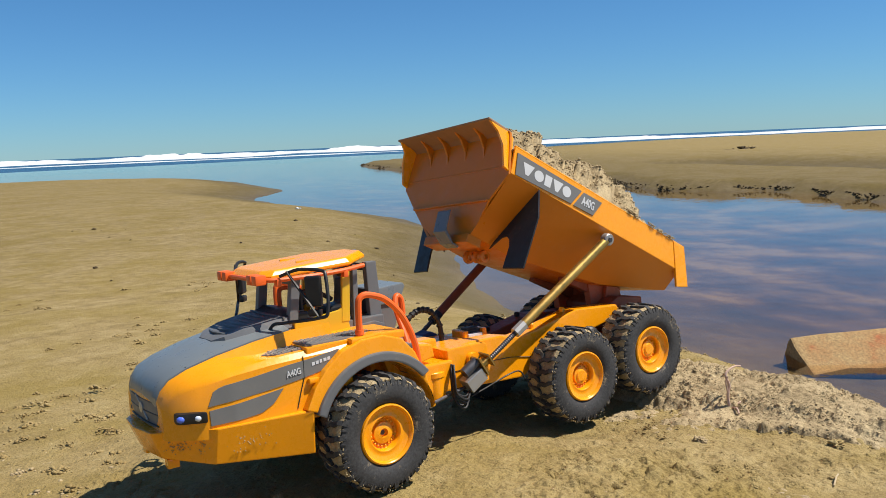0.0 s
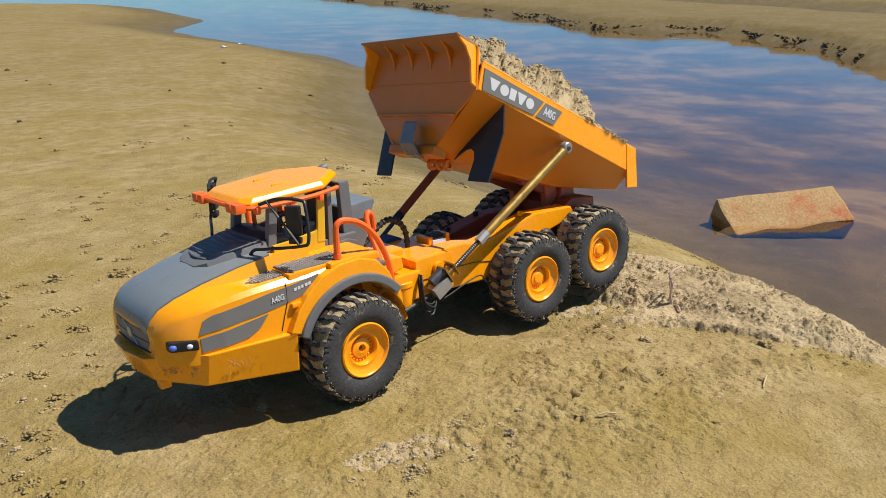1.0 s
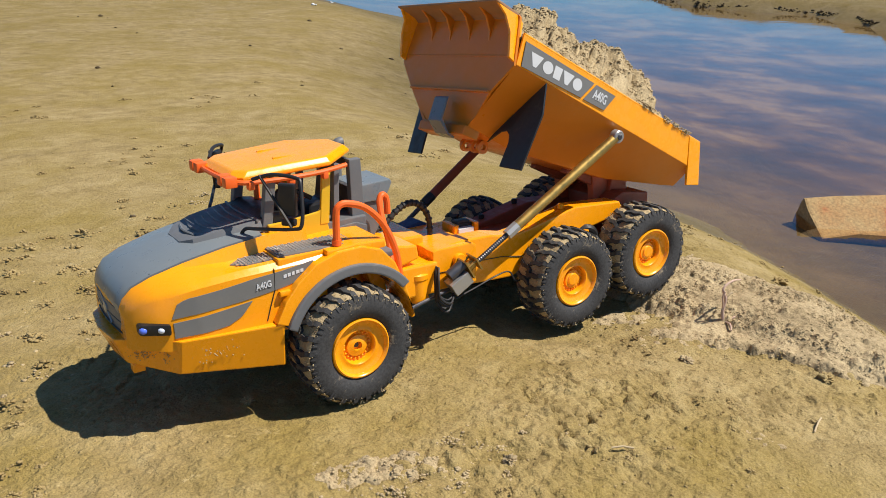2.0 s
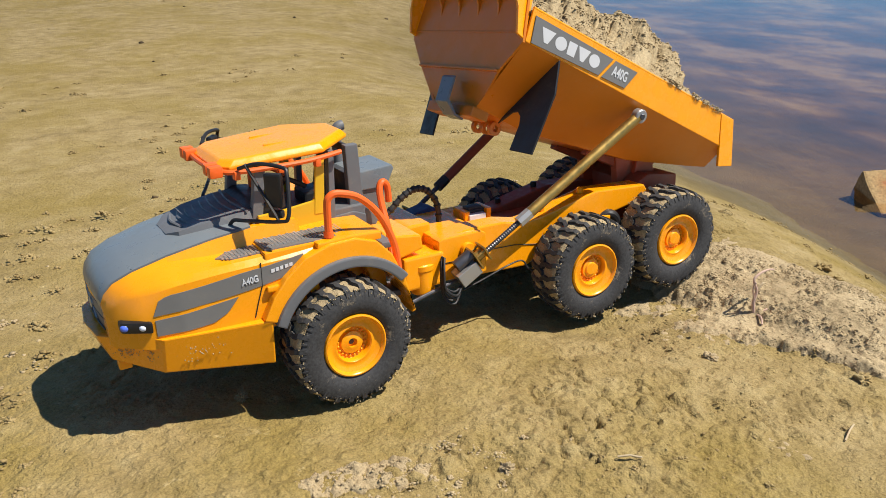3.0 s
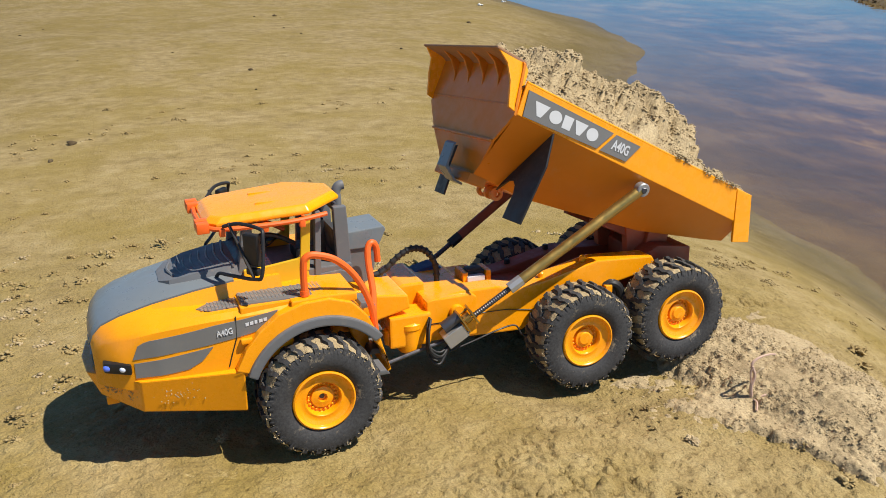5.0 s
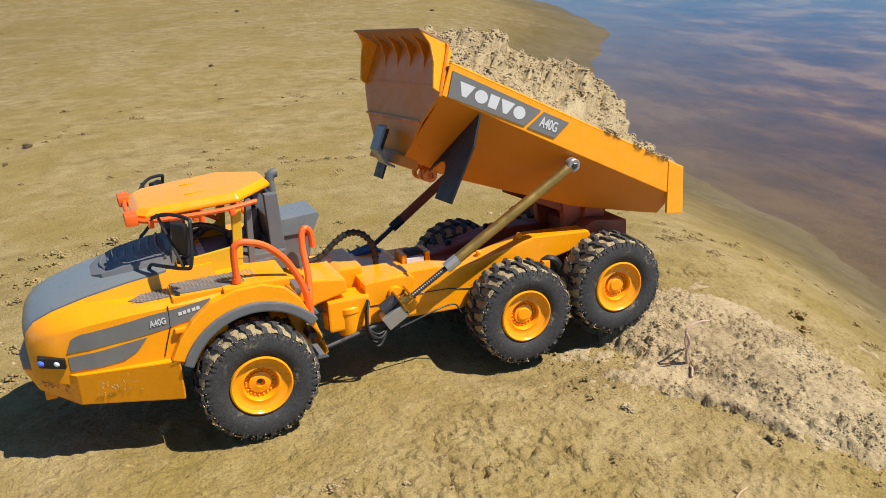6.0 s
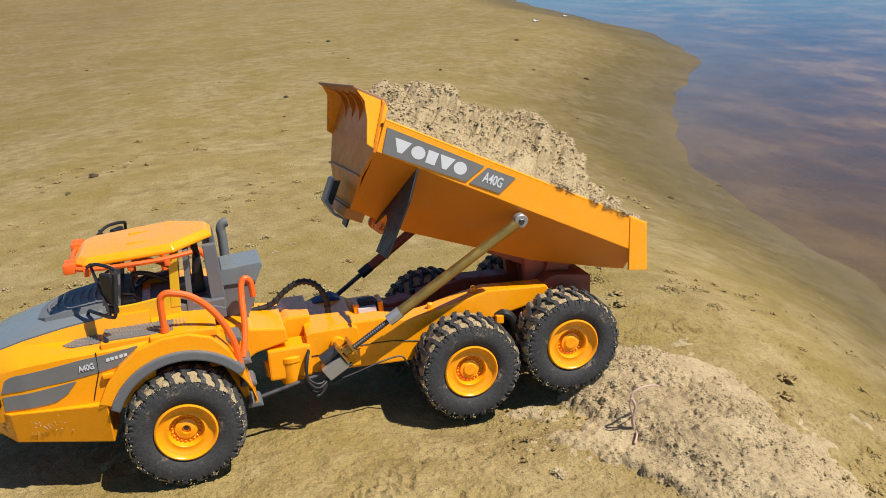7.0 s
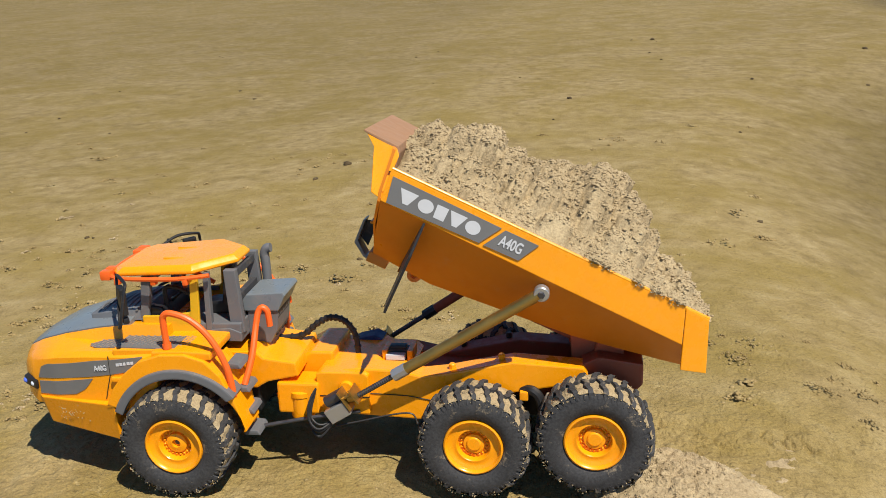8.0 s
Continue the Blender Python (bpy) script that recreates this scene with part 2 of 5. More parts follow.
def prism(outline, y0, y1, bevel=0.0, bm=None, seg=2, plane="xz"):
    """An outline in x and z (or in y and z, or x and y) drawn out along the third axis."""
    b = bmesh.new()
    place = {"xz": lambda a, c, d: (a, d, c), "yz": lambda a, c, d: (d, a, c), "xy": lambda a, c, d: (a, c, d)}[plane]
    lo = [b.verts.new(place(a, c, y0)) for a, c in outline]
    hi = [b.verts.new(place(a, c, y1)) for a, c in outline]
    b.faces.new(lo)
    b.faces.new(hi[::-1])
    n = len(outline)
    for i in range(n):
        b.faces.new((lo[i], hi[i], hi[(i + 1) % n], lo[(i + 1) % n]))
    bmesh.ops.recalc_face_normals(b, faces=b.faces)
    if bevel:
        bmesh.ops.bevel(b, geom=b.edges[:], offset=bevel, segments=seg, profile=0.6, affect="EDGES", clamp_overlap=True)
    return join(bm, b)


def tube(points, radius, n=10, bm=None, closed=False):
    """A round bar along points; radius: one value or one a point."""
    b = bmesh.new()
    pts = [Vector(p) for p in points]
    radii = radius if isinstance(radius, (list, tuple)) else [radius] * len(pts)
    rings, side = [], None
    for i, p in enumerate(pts):
        d = (pts[min(i + 1, len(pts) - 1)] - pts[max(i - 1, 0)]).normalized()
        if side is None:
            side = d.cross(Vector((0.31, 0.17, 0.93))).normalized()
        side = (side - d * side.dot(d)).normalized()
        up = d.cross(side)
        rings.append([b.verts.new(p + radii[i] * (math.cos(a) * side + math.sin(a) * up)) for a in [2 * math.pi * k / n for k in range(n)]])
    for r, s in zip(rings, rings[1:]):
        for k in range(n):
            b.faces.new((r[k], r[(k + 1) % n], s[(k + 1) % n], s[k]))
    b.faces.new(rings[0][::-1])
    b.faces.new(rings[-1])
    return join(bm, b)


def smooth_path(points, steps=6):
    """A rounded line through points."""
    pts = [Vector(p) for p in points]
    out = []
    for i in range(len(pts) - 1):
        p0, p1, p2, p3 = pts[max(i - 1, 0)], pts[i], pts[i + 1], pts[min(i + 2, len(pts) - 1)]
        for k in range(steps):
            t = k / steps
            out.append(0.5 * (2 * p1 + (p2 - p0) * t + (2 * p0 - 5 * p1 + 4 * p2 - p3) * t * t + (3 * p1 - p0 - 3 * p2 + p3) * t ** 3))
    return out + [pts[-1]]


def lathe(profile, n=48, bm=None, caps=True):
    """A profile of (radius, y) turned round the y axis."""
    b = bmesh.new()
    rings = []
    for r, y in profile:
        rings.append([b.verts.new((r * math.cos(2 * math.pi * k / n), y, r * math.sin(2 * math.pi * k / n))) for k in range(n)])
    for r, s in zip(rings, rings[1:]):
        for k in range(n):
            b.faces.new((r[k], r[(k + 1) % n], s[(k + 1) % n], s[k]))
    if caps:
        b.faces.new(rings[0])
        b.faces.new(rings[-1][::-1])
    return join(bm, b)


def loft(sections, bm=None, cap=True):
    """Cross-sections of equally many points, skinned; each one an open or closed ring taken as closed."""
    b = bmesh.new()
    rings = [[b.verts.new(p) for p in s] for s in sections]
    n = len(rings[0])
    for r, s in zip(rings, rings[1:]):
        for k in range(n):
            b.faces.new((r[k], r[(k + 1) % n], s[(k + 1) % n], s[k]))
    if cap:
        b.faces.new(rings[0][::-1])
        b.faces.new(rings[-1])
    return join(bm, b)


def ball(center, r, bm=None, sub=1, squash=1.0):
    b = bmesh.new()
    bmesh.ops.create_icosphere(b, subdivisions=sub, radius=r, matrix=Matrix.LocRotScale(center, None, (1, 1, squash)))
    return join(bm, b)


def text_mesh(body, size, name):
    c = bpy.data.curves.new(name, "FONT")
    c.body, c.size, c.offset, c.extrude, c.align_x, c.align_y = body, size, size * 0.022, 0.0002, "CENTER", "CENTER"
    tmp = bpy.data.objects.new(name, c)
    scene.collection.objects.link(tmp)
    bpy.context.view_layer.update()
    me = bpy.data.meshes.new_from_object(tmp)
    bpy.data.objects.remove(tmp)
    bpy.data.curves.remove(c)
    b = bmesh.new()
    b.from_mesh(me)
    bpy.data.meshes.remove(me)
    return b


# ---- noise for the ground ----
def hashed(ix, iy, seed):
    h = (ix.astype(np.int64) * 374761393 + iy.astype(np.int64) * 668265263 + seed * 974711) & 0x7FFFFFFF
    h = ((h ^ (h >> 13)) * 1274126177) & 0x7FFFFFFF
    return ((h ^ (h >> 16)) & 0xFFFF) / 65535.0


def value_noise(x, y, seed=0):
    ix, iy = np.floor(x), np.floor(y)
    fx, fy = x - ix, y - iy
    fx, fy = fx * fx * (3 - 2 * fx), fy * fy * (3 - 2 * fy)
    a, b = hashed(ix, iy, seed), hashed(ix + 1, iy, seed)
    c, d = hashed(ix, iy + 1, seed), hashed(ix + 1, iy + 1, seed)
    return (a * (1 - fx) + b * fx) * (1 - fy) + (c * (1 - fx) + d * fx) * fy - 0.5


def fractal(x, y, scale, octaves=4, seed=0, gain=0.5):
    out, amp = np.zeros_like(x), 1.0
    for o in range(octaves):
        ca, sa = math.cos(0.6 * o), math.sin(0.6 * o)
        out += amp * value_noise((x * ca - y * sa) * scale, (x * sa + y * ca) * scale, seed + 17 * o)
        scale, amp = scale * 2.03, amp * gain
    return out


def step(a, b, x):
    t = np.clip((x - a) / (b - a), 0, 1)
    return t * t * (3 - 2 * t)


def clodded(X, Y, Z, count, radii, seed, mask=None, sink=0.45, tall=1.0):
    """Raises round clods of sand on a height field, each where the surface lies at its middle."""
    rg = np.random.RandomState(seed)
    dx, dy = X[0, 1] - X[0, 0], Y[1, 0] - Y[0, 0]
    out = Z.copy()
    for _ in range(count):
        i, j = rg.randint(0, X.shape[0]), rg.randint(0, X.shape[1])
        r = radii[0] + (radii[1] - radii[0]) * rg.rand() ** 2
        squash, turned, lift = rg.uniform(0.6, 1.0), rg.rand() * 3.14, rg.uniform(0.7, 1.1)
        if mask is not None and mask[i, j] < rg.rand():
            continue
        ni, nj = int(1.5 * r / dy) + 1, int(1.5 * r / dx) + 1
        a, b, c, d = max(0, i - ni), i + ni + 1, max(0, j - nj), j + nj + 1
        px, py = X[a:b, c:d] - X[i, j], Y[a:b, c:d] - Y[i, j]
        p, q = px * math.cos(turned) + py * math.sin(turned), (py * math.cos(turned) - px * math.sin(turned)) / squash
        wob = 1 + 0.5 * fractal(X[a:b, c:d] + seed, Y[a:b, c:d], 0.9 / r, 2, seed)
        dome = np.sqrt(np.clip(r * r - (p * p + q * q) * wob, 0, None)) * lift * tall
        out[a:b, c:d] = np.where(dome > 0, np.maximum(out[a:b, c:d], Z[i, j] + dome - r * sink * tall), out[a:b, c:d])
    return out


# ---- ground, stream, sea ----
WATER = -0.25
NEAR_SHORE = [(0.55, -6.0), (0.85, -1.2), (1.15, 0.1), (1.33, 0.5), (1.5, 0.95), (1.6, 1.25), (1.64, 1.7), (1.75, 2.2), (2.12, 3.0), (2.55, 3.55), (3.0, 4.2), (3.4, 5.6),
              (3.55, 7.6), (3.75, 9.4), (4.9, 11.0), (5.9, 15.5), (4.2, 19.0), (0.5, 19.5), (-8.0, 19.0), (-40.0, 26.0), (-400.0, 60.0)]
FAR_SHORE = [(3.6, -6.0), (4.4, 0.0), (5.5, 2.45), (6.4, 3.6), (6.9, 4.7), (6.5, 5.7), (7.2, 6.9), (8.4, 10.5), (9.6, 14.5), (10.6, 18.0), (12.5, 22.5), (24.0, 34.0), (60.0, 50.0), (600.0, 200.0)]


FAR_POOL = [(7.9, 1.5), (9.7, 4.5), (10.7, 6.8), (11.3, 9.0)]


def shore_distance(x, y, line):
    """Distance to a line of points, plus on its left side (walking along it), minus on its right."""
    best = np.full(x.shape, 1e9)
    sign = np.ones(x.shape)
    for (ax, ay), (bx, by) in zip(line, line[1:]):
        dx, dy = bx - ax, by - ay
        t = np.clip(((x - ax) * dx + (y - ay) * dy) / (dx * dx + dy * dy), 0, 1)
        d = np.hypot(x - ax - t * dx, y - ay - t * dy)
        s = np.where(dx * (y - ay) - dy * (x - ax) >= 0, 1.0, -1.0)
        near = d < best
        best, sign = np.where(near, d, best), np.where(near, s, sign)
    return best * sign


def ground_height(x, y):
    wob = 0.07 * fractal(x, y, 1.7, 3, 5) * step(1.2, 3.0, np.hypot(x - 0.5, y - 0.6))
    d = shore_distance(x, y, NEAR_SHORE) + wob
    e = -shore_distance(x, y, FAR_SHORE) + 0.25 * fractal(x, y, 1.1, 3, 9)
    plateau = -0.080 + 0.115 * np.exp(-np.clip(y - 0.62, -2, 40) / 1.9)
    plateau = np.minimum(plateau, 0.044) - 0.03 * step(0.25, -0.6, x) + 0.02 * fractal(x, y, 0.9, 3, 3) * step(0.6, 1.6, np.hypot(x - 0.4, y - 0.6))
    wide = 0.57 + 0.23 * step(0.75, 1.4, y) + 0.06 * np.clip(y - 0.5, 0, 30)
    plateau = plateau - 0.008 * step(0.42, 0.62, x) * step(0.75, 0.55, y)
    t = np.clip(d / wide, 0, 1)
    near = WATER + (plateau - WATER) * (0.55 * (1 - (1 - t) ** 2) + 0.45 * step(0, 1, t)) + np.clip(0.10 * d, -0.11, 0)
    far = WATER - 0.10 + 0.075 * step(-0.9, 0.0, e) + 0.13 * step(0.0, 0.10, e) + 0.10 * step(0.2, 8, e)
    pool = shore_distance(x, y, FAR_POOL) + 0.5 * fractal(x, y, 0.5, 2, 15)
    far = far - 0.19 * np.exp(-(pool / 0.55) ** 2)
    out = np.maximum(near, far)
    deep = step(60, 130, np.hypot(x, y))
    return out * (1 - deep) + np.minimum(out, -0.9) * deep


def spill_foot(x):
    """The near edge of the thin apron of spilt sand."""
    return np.interp(x, [0.56, 0.61, 0.65, 0.67, 0.69, 0.80, 0.90], [0.495, 0.484, 0.475, 0.440, 0.390, 0.330, 0.300])


def pile_height(x, y):
    """Spilt dry sand behind the rear wheel: a crumbly ridge along the brink and a thin flat apron before it."""
    foot = spill_foot(x)
    apron = 0.0055 * step(0.555, 0.60, x) * step(foot - 0.012, foot + 0.012, y) * step(0.63, 0.58, y) * step(0.90, 0.80, x)
    left = 0.64 + 0.27 * (0.60 - y)
    right = 0.795 - 0.95 * np.clip(y - 0.60, 0, 1)
    ridge = 0.0190 * step(left - 0.005, left + 0.055, x) * step(right + 0.045, right - 0.045, x) * step(0.70, 0.625, y) * step(0.24, 0.40, y)
    return apron + ridge


def surface(x, y):
    z = ground_height(x, y)
    r = np.hypot(x - 0.45, y - 0.62)
    away = np.hypot(np.maximum(np.maximum(0.08 - x, x - 1.0), 0), np.maximum(np.maximum(0.34 - y, y - 0.72), 0))
    fine, mid, close = step(3.2, 1.2, r), step(0.40, 0.10, away), step(0.12, 0.02, away)
    crumb = step(-0.02, 0.22, fractal(x, y, 6.0, 3, 21) + 0.30 * step(0.48, 0.36, y) + 0.25 * step(0.75, 1.0, x) * step(1.5, 0.5, y) - 0.12
                 + 0.3 * step(0.10, -0.05, x) * step(0.75, 0.95, y))
    broken = np.exp(-((x - 0.36) / 0.15) ** 2 - ((y - 0.437) / 0.045) ** 2) + 0.8 * np.exp(-((x - 0.52) / 0.10) ** 2 - ((y - 0.39) / 0.03) ** 2)
    crumb = np.clip(crumb + broken, 0, 1.5)
    track = np.exp(-((y - 0.590) / 0.055) ** 2) * step(0.20, 0.28, x) * step(0.74, 0.68, x)
    crumb = crumb * (1 - 0.85 * track)
    lumps = np.abs(fractal(x, y, 80.0, 3, 33, 0.7))
    cracks = step(0.06, 0.015, np.abs(fractal(x, y, 26.0, 4, 57, 0.6))) * step(-0.04, 0.10, fractal(x, y, 11.0, 2, 58))
    z = z + fine * 0.0032 * fractal(x, y, 9.0, 1, 2) * (1 - 0.7 * track)
    z = z + mid * 0.0030 * fractal(x, y, 19.0, 2, 4) + close * (0.0022 * fractal(x, y, 75.0, 3, 8, 0.7) + crumb * (0.0036 * (lumps - 0.16) - 0.0040 * cracks))
    z = z - 0.0055 * np.exp(-((x - 0.555) / 0.07) ** 2 - ((y - 0.60) / 0.09) ** 2)
    z = z + step(1.2, 2.0, r) * step(7.0, 3.0, r) * 0.006 * fractal(x, y, 3.5, 2, 12)
    return z


def graded(core0, core1, stepping, ends, growth):
    mid = list(np.arange(core0, core1, stepping))
    lo, hi, s = [], [], stepping
    v = core0
    while v > ends[0]:
        s *= growth
        v -= s
        lo.append(v)
    s, v = stepping, mid[-1]
    while v < ends[1]:
        s *= growth
        v += s
        hi.append(v)
    return np.array(lo[::-1] + mid + hi)


gx = graded(0.08, 1.00, 0.0017, (-900, 900), 1.055)
gy = graded(0.34, 0.72, 0.0017, (-900, 900), 1.055)
GX, GY = np.meshgrid(gx, gy)
GZ = surface(GX, GY) + pile_height(GX, GY) * 0.5
cx0, cx1, cy0, cy1 = np.searchsorted(gx, 0.081), np.searchsorted(gx, 0.995), np.searchsorted(gy, 0.341), np.searchsorted(gy, 0.715)
CX, CY = GX[cy0:cy1, cx0:cx1], GY[cy0:cy1, cx0:cx1]
loose = step(0.05, 0.35, fractal(CX, CY, 9.0, 3, 21) + 0.42 * step(0.50, 0.37, CY) + 0.2 * step(0.72, 0.9, CX) - 0.05)
loose = loose * step(0.46, 0.55, np.hypot(CX - 0.45, (CY - 0.64) * 4.2)) * step(-0.10, 0.10, fractal(CX, CY, 24.0, 2, 29))
BROKEN = [(0.20, 0.485), (0.256, 0.468), (0.309, 0.458), (0.384, 0.437), (0.442, 0.420), (0.490, 0.430), (0.530, 0.457), (0.560, 0.470)]
band = np.exp(-(shore_distance(CX, CY, BROKEN) / 0.022) ** 2)
band = np.clip(band + 0.7 * np.exp(-((CX - 0.61) / 0.05) ** 2 - ((CY - 0.352) / 0.014) ** 2) + 0.5 * np.exp(-((CX - 0.50) / 0.08) ** 2 - ((CY - 0.375) / 0.018) ** 2), 0, 1)
band = band * step(-0.14, 0.12, fractal(CX, CY, 21.0, 3, 31))
slope = step(0.775, 0.81, CX) * step(1.0, 0.93, CX) * step(-0.02, 0.16, fractal(CX, CY, 15.0, 2, 35))
CZ = GZ[cy0:cy1, cx0:cx1] - 0.0050 * step(0.09, 0.02, np.abs(fractal(CX, CY, 34.0, 3, 37, 0.6))) * np.clip(band + 0.8 * slope, 0, 1)
CZ = clodded(CX, CY, CZ, 420, (0.0060, 0.0130), 129, slope * 0.9, 0.50)
CZ = clodded(CX, CY, CZ, 2600, (0.0040, 0.0090), 131, np.clip(band + 0.25 * loose, 0, 1), 0.50)
GZ[cy0:cy1, cx0:cx1] = clodded(CX, CY, CZ, 7000, (0.0022, 0.0048), 137, np.clip(0.9 * band + 0.5 * slope + 0.55 * loose + 0.02, 0, 1), 0.42)


def sheet(name, X, Y, Z, material, keep=None):
    ny, nx = X.shape
    verts = np.stack([X.ravel(), Y.ravel(), Z.ravel()], 1)
    idx = np.arange(nx * ny).reshape(ny, nx)
    quads = np.stack([idx[:-1, :-1].ravel(), idx[:-1, 1:].ravel(), idx[1:, 1:].ravel(), idx[1:, :-1].ravel()], 1)
    if keep is not None:
        k = keep.ravel()
        quads = quads[k[quads].all(1)]
        used = np.zeros(len(verts), bool)
        used[quads.ravel()] = True
        remap = np.cumsum(used) - 1
        verts, quads = verts[used], remap[quads]
    me = bpy.data.meshes.new(name)
    me.vertices.add(len(verts))
    me.vertices.foreach_set("co", verts.astype(np.float32).ravel())
    me.loops.add(len(quads) * 4)
    me.loops.foreach_set("vertex_index", quads.astype(np.int32).ravel())
    me.polygons.add(len(quads))
    me.polygons.foreach_set("loop_start", np.arange(0, len(quads) * 4, 4, dtype=np.int32))
    me.update(calc_edges=True)
    me.materials.append(material)
    me.shade_smooth()
    return new(name, me)


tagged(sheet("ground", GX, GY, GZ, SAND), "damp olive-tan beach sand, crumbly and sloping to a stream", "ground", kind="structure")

wx, wy = graded(0.4, 14.0, 0.3, (-1600, 1600), 1.15), graded(-1.0, 24.0, 0.3, (-20, 46), 1.15)
WX, WY = np.meshgrid(wx, wy)
tagged(sheet("water", WX, WY, np.full_like(WX, WATER), STREAM), "shallow clear brown stream reflecting the blue sky", "water", kind="structure")

sx, sy = graded(-200, 200, 8, (-4200, 4200), 1.2), graded(46.5, 200, 8, (46, 4300), 1.2)
SX, SY = np.meshgrid(sx, sy)
SZ = WATER - 0.06 + 0.25 * fractal(SX, SY, 0.08, 3, 40) * step(60, 120, SY)
tagged(sheet("sea", SX, SY, SZ, SEA), "dark blue open sea beyond the beach", "sea", kind="structure")


def breaker(length, depth, height, cx, cy, turn, seed):
    n, k = 240, 9
    s = np.linspace(-0.5, 0.5, n)
    verts, faces = [], []
    amp = 0.35 + 0.9 * (fractal(s, s * 0 + seed, 14.0, 4, seed) + 0.45)
    off = 3.0 * fractal(s, s * 0 + 3.1, 5.0, 3, seed + 4)
    ends = np.minimum(1, np.minimum(s + 0.5, 0.5 - s) * 10)
    for i in range(n):
        for j in range(k):
            v = j / (k - 1)
            prof = math.sin(math.pi * v) ** 0.8
            rough = 0.75 + 0.5 * float(hashed(np.array(i // 2), np.array(j), seed))
            px, py = s[i] * length, off[i] + (v - 0.5) * depth * max(0.2, amp[i])
            verts.append((cx + px * math.cos(turn) - py * math.sin(turn), cy + px * math.sin(turn) + py * math.cos(turn), WATER - 0.1 + height * prof * max(0.12, amp[i]) * rough * ends[i]))
    for i in range(n - 1):
        for j in range(k - 1):
            a = i * k + j
            faces.append((a, a + 1, a + k + 1, a + k))
    ob = link_mesh("breaking_wave", verts, faces, FOAM, angle=80)
    return tagged(ob, "white foaming surf line breaking on the sea", "wave", "surf lines", "stuff")


breaker(330, 14, 0.38, 20, 108, -0.32, 3)
breaker(150, 5, 0.60, 60, 128, -0.26, 11)
breaker(420, 22, 0.32, 150, 84, -0.30, 23)
breaker(220, 5, 0.22, -60, 92, -0.2, 31)


# ---- the toy dump truck ----
truck = tagged(new("toy_dump_truck"), "yellow and grey toy dump truck, sandy tyres, bed tipped up", "toy truck")
truck.location = (0.45, 0.66, 0.036)
truck.empty_display_size = 0.05
FRONT = Matrix.Translation((0.317, 0.648, 0.039)) @ pose(0, 0, 0, -2.5, 0, 2.0)
REAR = Matrix.Translation((0.5585, 0.670, 0.035)) @ pose(0, 0, 0, -4.0, 0, 0)
TIP = 25.65
BED = Matrix.Translation((0.5017, 0.6901, 0.3035)) @ pose(0, 0, 0, 0, TIP, -1.04) @ pose(0, 0, 0, -2.3, 0, 0) @ pose(0, -0.0815, 0, -6.0, 0, 1.8) @ pose(0, 0.0815, 0)


def fp(name, bm, mat, label="", parent=None, **kw):
    return part(name, bm, mat, parent or truck, label, FRONT, **kw)


def rp(name, bm, mat, label="", parent=None, **kw):
    return part(name, bm, mat, parent or truck, label, REAR, **kw)


def bp(name, bm, mat, label="", parent=None, **kw):
    return part(name, bm, mat, parent or truck, label, BED, **kw)


def mirrored(points):
    return [(x, -y, z) for x, y, z in points]


# front body: side walls and shoulders, lofted from nose to fender
SECTIONS = [  # x, half width below, half width at shoulder, shoulder height, grey edge half width, its height, crown height
    (-0.1578, 0.0415, 0.0390, 0.0915, 0.0330, 0.0955, 0.0968),
    (-0.1558, 0.0465, 0.0440, 0.0965, 0.0350, 0.1018, 0.1034),
    (-0.1500, 0.0530, 0.0515, 0.1030, 0.0375, 0.1090, 0.1110),
    (-0.1380, 0.0640, 0.0610, 0.1080, 0.0395, 0.1150, 0.1180),
    (-0.1150, 0.0700, 0.0675, 0.1130, 0.0415, 0.1215, 0.1255),
    (-0.0850, 0.0735, 0.0722, 0.1165, 0.0435, 0.1275, 0.1320),
    (-0.0550, 0.0757, 0.0747, 0.1180, 0.0445, 0.1315, 0.1355),
    (-0.0200, 0.0770, 0.0760, 0.1190, 0.0445, 0.1320, 0.1360),
]
def rounded_nose(points):
    """Bulges the foremost cross-sections forwards in the middle."""
    return [(x - 0.0042 * float(step(-0.128, -0.157, x)) * (1 - (y / 0.05) ** 2), y, z) for x, y, z in points]


rings = []
for x, wb, ws, hs, wg, hg, hc in SECTIONS:
    flat = max(0.0, min(1.0, (x + 0.125) / 0.04))
    wm = wg + 0.004
    hm = hs + (hg - hs) * (ws - 0.003 - wm) / (ws - 0.003 - wg)
    half = [(x, -wb, 0.066), (x, -wb, 0.075), (x, -ws - 0.0008, hs - 0.004), (x, -ws + 0.003, hs), (x, -wm, hm + (hs + 0.0008 - hm) * flat), (x, -wg - 0.001, hg - 0.0006), (x, -wg, hg - 0.0025), (x, 0, hg - 0.003)]
    rings.append(rounded_nose(half + mirrored(half[:-1])[::-1]))
body = fp("front_body", loft(rings), YELLOW, "glossy yellow-orange front body", angle=32)

# grey bonnet panel set into the top
rings = []
for x, wb, ws, hs, wg, hg, hc in SECTIONS[:7]:
    half = [(x, -wg + 0.0006, hg - 0.006), (x, -wg + 0.0006, hg + 0.0002), (x, -wg * 0.72, hg + (hc - hg) * 0.62), (x, -wg * 0.38, hc - 0.0006), (x, 0, hc)]
    rings.append(rounded_nose(half + mirrored(half[:-1])[::-1]))
bonnet = fp("bonnet", loft(rings), BLUEGREY, "matt slate-grey bonnet panel", angle=50)
seam = [(-0.1375 - 0.0060 * (1 - (w / 0.038) ** 2), w, 0.1181 - 0.0035 * (1 - (w / 0.038) ** 2) - 0.0030 * (w / 0.039) ** 2) for w in [0.038 * k / 10 for k in range(-10, 11)]]
